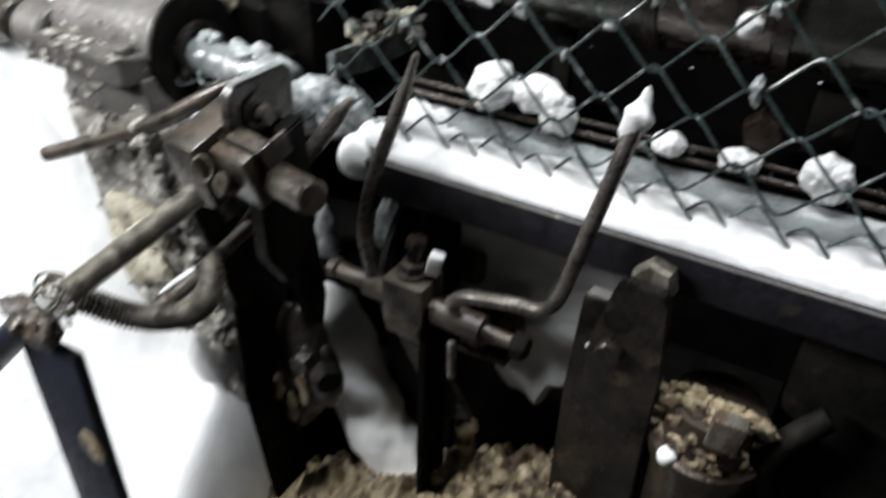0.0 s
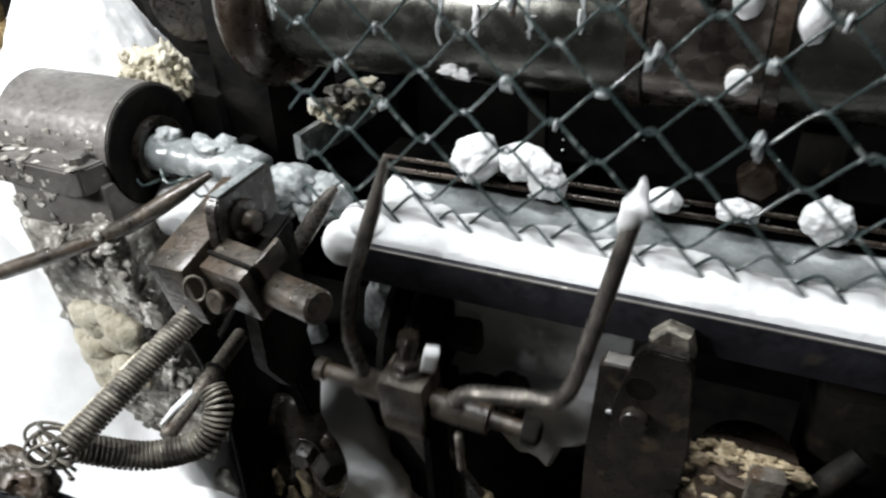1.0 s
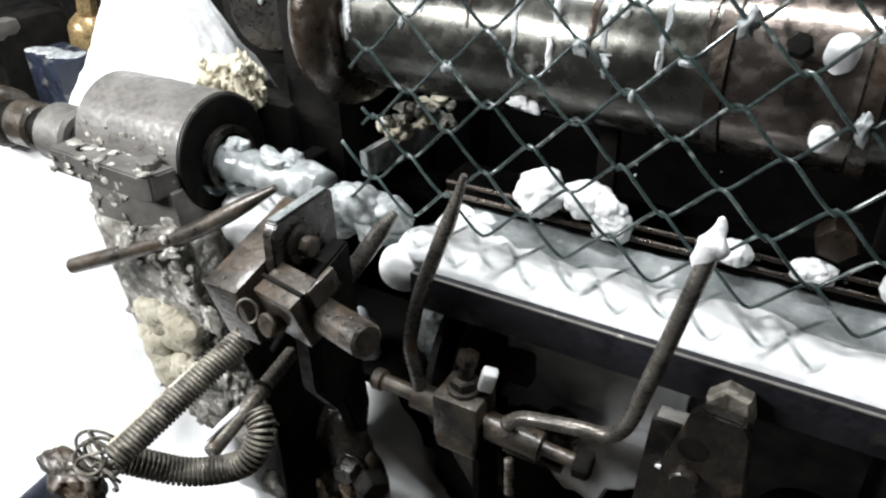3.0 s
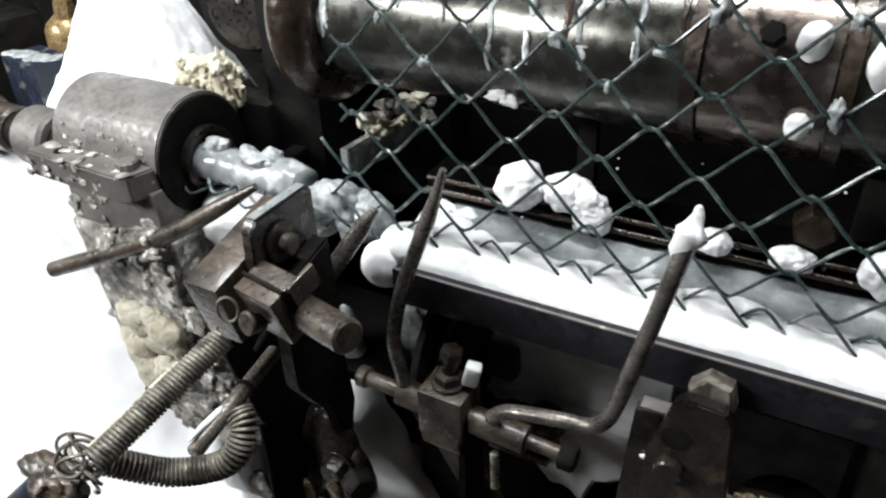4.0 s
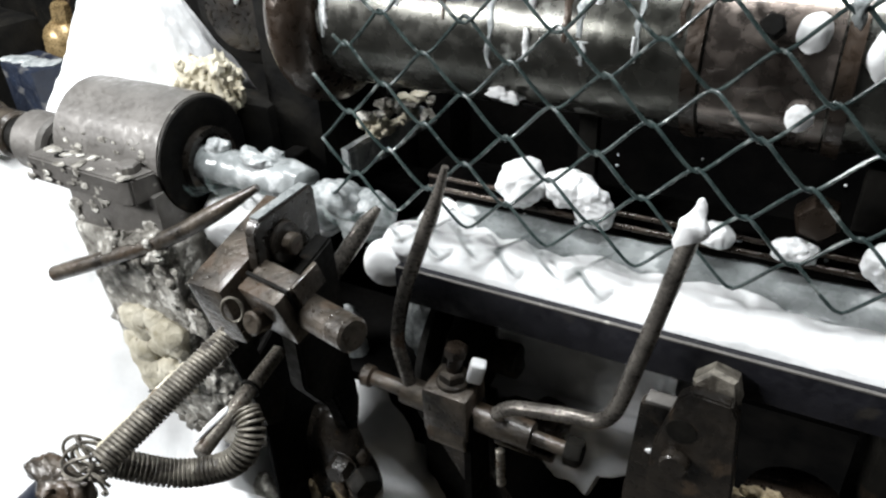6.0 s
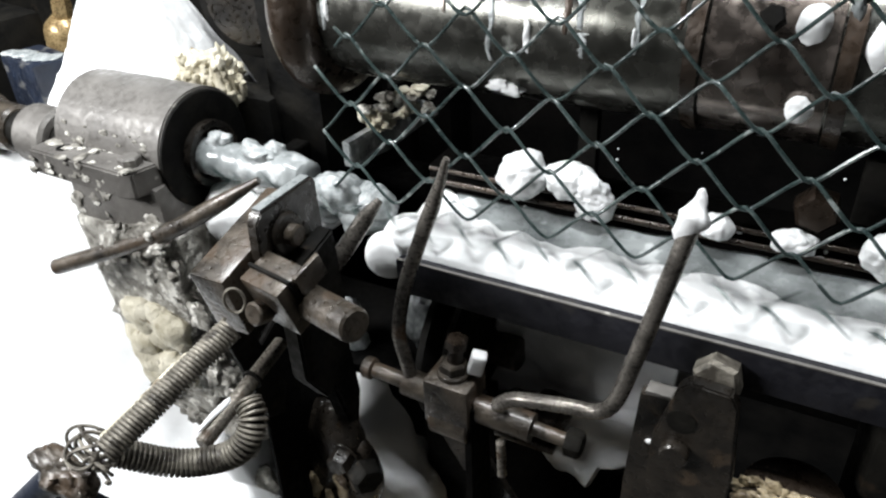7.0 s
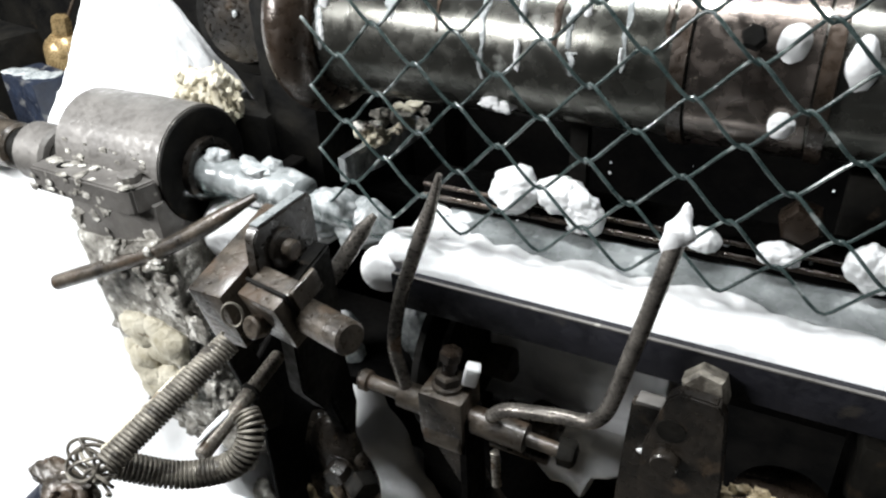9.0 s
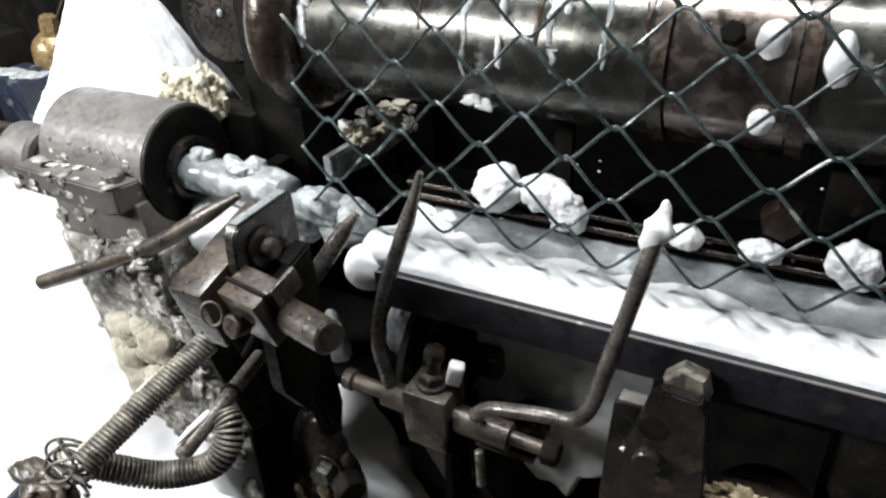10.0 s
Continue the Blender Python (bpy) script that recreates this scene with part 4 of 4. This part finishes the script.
def far_gear():
    t = thing("dark_handwheel", "round black iron hub behind the foam mound", "wheel", (-0.60, 0.68, 1.25))
    part("disc", lathe((-0.590, 0.70, 1.246), (-0.572, 0.60, 1.252), [(0, 0.05), (0.004, 0.062), (0.05, 0.066), (0.060, 0.062), (0.064, 0.050)], 40), DARK, t)
    part("face", lathe((-0.579, 0.640, 1.2496), (-0.572, 0.60, 1.252), [(0, 0.046), (0.006, 0.048), (0.010, 0.046), (0.011, 0.01)], 40), OILY, t, "dull grey hub face")
    part("stem", rod((-0.61, 0.70, 1.265), (-0.60, 0.86, 1.265), 0.03), DARK, t)
    part("fleck", lump((-0.580, 0.627, 1.258), (0.0035, 0.002, 0.0045), 0.6, 120, 3), FILM_SHADE, t)
    d = thing("dark_housing", "black grimed gear housing behind the bearing", "housing", (-0.50, 0.66, 1.1))
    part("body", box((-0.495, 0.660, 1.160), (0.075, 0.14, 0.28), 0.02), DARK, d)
    # added block that keeps the gap behind the bearing black
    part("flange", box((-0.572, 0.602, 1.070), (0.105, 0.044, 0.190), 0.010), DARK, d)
    s = thing("drive_shaft", "grimed coupling and shaft running to the bearing", "shaft", (-0.80, 0.481, 1.124))
    y, z = 0.481, 1.124
    part("shaft", rod((-3.0, y, z), (-0.60, y, z), 0.022, seg=24), DARK, s)
    for x, r, w, m in ((-0.760, 0.034, 0.050, GREY), (-0.830, 0.028, 0.040, STEEL), (-0.885, 0.036, 0.030, STEEL), (-0.95, 0.030, 0.045, RUST), (-1.03, 0.040, 0.050, STEEL)):
        part("collar", rod((x - w / 2, y, z), (x + w / 2, y, z), r, seg=28, bevel=0.004), m, s)
    for k, (c, size) in enumerate((((-0.985, 0.640, 1.100), (0.100, 0.06, 0.085)),)):
        b = thing("blue_block", "blue painted valve block dusted with foam", "valve", (c[0], c[1], c[2] - size[2] / 2))
        part("body", box(c, size, 0.006, (0, 0, -12)), BLUE, b)
        part("foam_dust", join(*[lump((c[0] - 0.035 + 0.014 * i, c[1] - 0.01 + 0.004 * (i % 3), c[2] + 0.043), (0.014, 0.016, 0.003), 0.6, 60, 3) for i in range(6)]), FILM_SHADE, b, "dusting of foam")
    f = thing("brass_fitting", "brass hose fitting on the valve block", "fitting", (-1.05, 0.75, 1.10))
    part("base", lathe((-1.064, 0.75, 1.106), (-1.052, 0.75, 1.2), [(0, 0.030), (0.010, 0.032), (0.034, 0.032), (0.044, 0.028), (0.052, 0.020), (0.054, 0.018)], 32), BRASS, f)
    part("neck", bolt((-1.058, 0.75, 1.152), (-1.050, 0.75, 1.188), 0.0145, 0.0), BRASS, f)
    g = thing("side_casing", "dark casing of the feed drive", "casing", (-1.20, 0.72, 1.0))
    part("casing", box((-1.19, 0.70, 1.09), (0.18, 0.12, 0.16), 0.02, (0, 0, -10)), DARK, g)
    part("cover", box((-1.19, 0.635, 1.155), (0.16, 0.10, 0.03), 0.012, (0, 0, -10)), GREY, g)
    w = thing("back_casing", "black casing with loose wires behind the foam", "casing", (-1.2, 0.95, 0.9))
    part("panel", box((-1.15, 1.02, 0.80), (1.0, 0.04, 1.60), 0.006), DARK, w)
    for k in range(3):
        part("wire", tube(smooth_path([(-1.35 + 0.05 * k, 0.92, 1.02), (-1.27 + 0.05 * k, 0.90, 1.10), (-1.20 + 0.07 * k, 0.92, 1.2)], 6), 0.003, 6), STEEL, w)


far_gear()


def strap():
    t = thing("strap_bracket", "pale scuffed strap and clotted chain link below the roller", "bracket", (-0.415, 0.64, 1.10))
    part("strap_plate", plate([(0.567, 1.137), (0.567, 1.112), (0.640, 1.100), (0.725, 1.100), (0.725, 1.127)], 0.010, "x", -0.420), SOAPY, t)
    part("edge", plate([(0.5668, 1.1395), (0.5668, 1.1372), (0.650, 1.133), (0.650, 1.1352)], 0.0085, "x", -0.4195, 0.0005), SOAPY, t, "bare bright upper edge")
    rnd = random.Random(4)
    for k in range(16):
        u = rnd.random()
        part("clot", lump((-0.425 + rnd.uniform(0, 0.045), 0.600 + 0.11 * u, 1.148 - 0.012 * u + rnd.uniform(-0.006, 0.016)), (rnd.uniform(0.005, 0.011), rnd.uniform(0.005, 0.012), rnd.uniform(0.004, 0.008)), 1.0, 90, 4, 0.5), CREAM if k % 2 == 0 else CAKE, t, "clot of residue")
    solo("foam_fleck", lump((-0.2255, 0.536, 1.235), (0.013, 0.003, 0.006), 1.0, 90, 4, 0.5), FOAM, "fleck of foam stuck on the roller", "foam", (-0.2255, 0.536, 1.235))


strap()


def specks():
    rnd = random.Random(31)
    bms = [lump((rnd.uniform(-0.30, 0.12), 0.552, rnd.uniform(1.11, 1.143)), [rnd.uniform(0.001, 0.003)] * 3, 0.6, 150, 2) for _ in range(24)]
    bms += [lump((rnd.uniform(-0.30, 0.15), 0.979, rnd.uniform(0.95, 1.12)), [rnd.uniform(0.0008, 0.0024)] * 3, 0.6, 150, 2) for _ in range(14)]
    solo("foam_specks", join(*bms), FOAM, "scattered specks of foam on the black frame", "foam", (0, 0.6, 1.1), kind="stuff")
    t = thing("dim_post", "dark grimed steel post behind the mesh", "post", (0.06, 0.62, 1.0))
    part("post", box((0.065, 0.605, 1.13), (0.036, 0.025, 0.13), 0.003), DARK, t)
    part("stay", box((-0.18, 0.63, 1.12), (0.018, 0.012, 0.16), 0.002), DARK, t)


specks()


# ---- what moves ----
CUTS = (1.14, 4.55, 7.98)


def ease(t, a, b):
    k = min(max((t - a) / (b - a), 0), 1)
    return k * k * (3 - 2 * k)


def motions():
    ticks = [k / 30 for k in range(301)]

    def lifts(t):
        return sum(ease(t, c - 0.17, c + 0.12) for c in CUTS)

    def feed(t):
        return sum(min(max((t - c - 0.65) / 1.95, 0), 1) for c in CUTS)

    def pulse(t, a, b, c, d):
        return sum(ease(t, q + a, q + b) * (1 - ease(t, q + c, q + d)) for q in CUTS)

    walk(MESH, [(t, pose(0, YM, 1.154 + 2 * ROW * lifts(t))) for t in ticks])
    for ob, n, strand, z in STRANDS:
        rows = []
        rest = 1.154 - ROW * (1 + strand)
        for t in ticks:
            moved = (feed(t) - n) * FEED
            raised = max(0.0, lifts(t) - n)
            k = min(raised, 1.0)
            rows.append((t, pose(min(moved, 0.0) + 0.010 * k, YM, z + (rest - z) * k + 2 * ROW * raised, 360 * min(moved, 0.0) / P)))
        walk(ob, rows)
    swing = [(t, pulse(t, -0.07, 0.11, 0.13, 0.30)) for t in ticks]
    walk(LEVER, [(t, pose(LEVER_AT.x, LEVER_AT.y + 0.042 * k, LEVER_AT.z + 0.004 * k, -3 * k)) for t, k in swing])
    walk(HANDLE, [(t, pose(-0.58 + 0.03 * k, 0.425 + 0.05 * k, 1.06 + 0.006 * k)) for t, k in swing])
    walk(SPRING_UP, [(t, pose(-0.347, 0.200 + 0.020 * k, 1.098, -2 * k)) for t, k in swing])
    walk(SPRING_LOW, [(t, pose(-0.347, 0.200 + 0.006 * k, 1.088, -4 * k)) for t, k in swing])
    walk(ARM, [(t, pose(*ARM_AT, 4.8 * pulse(t, -0.24, -0.08, 0.01, 0.15))) for t in ticks])


motions()
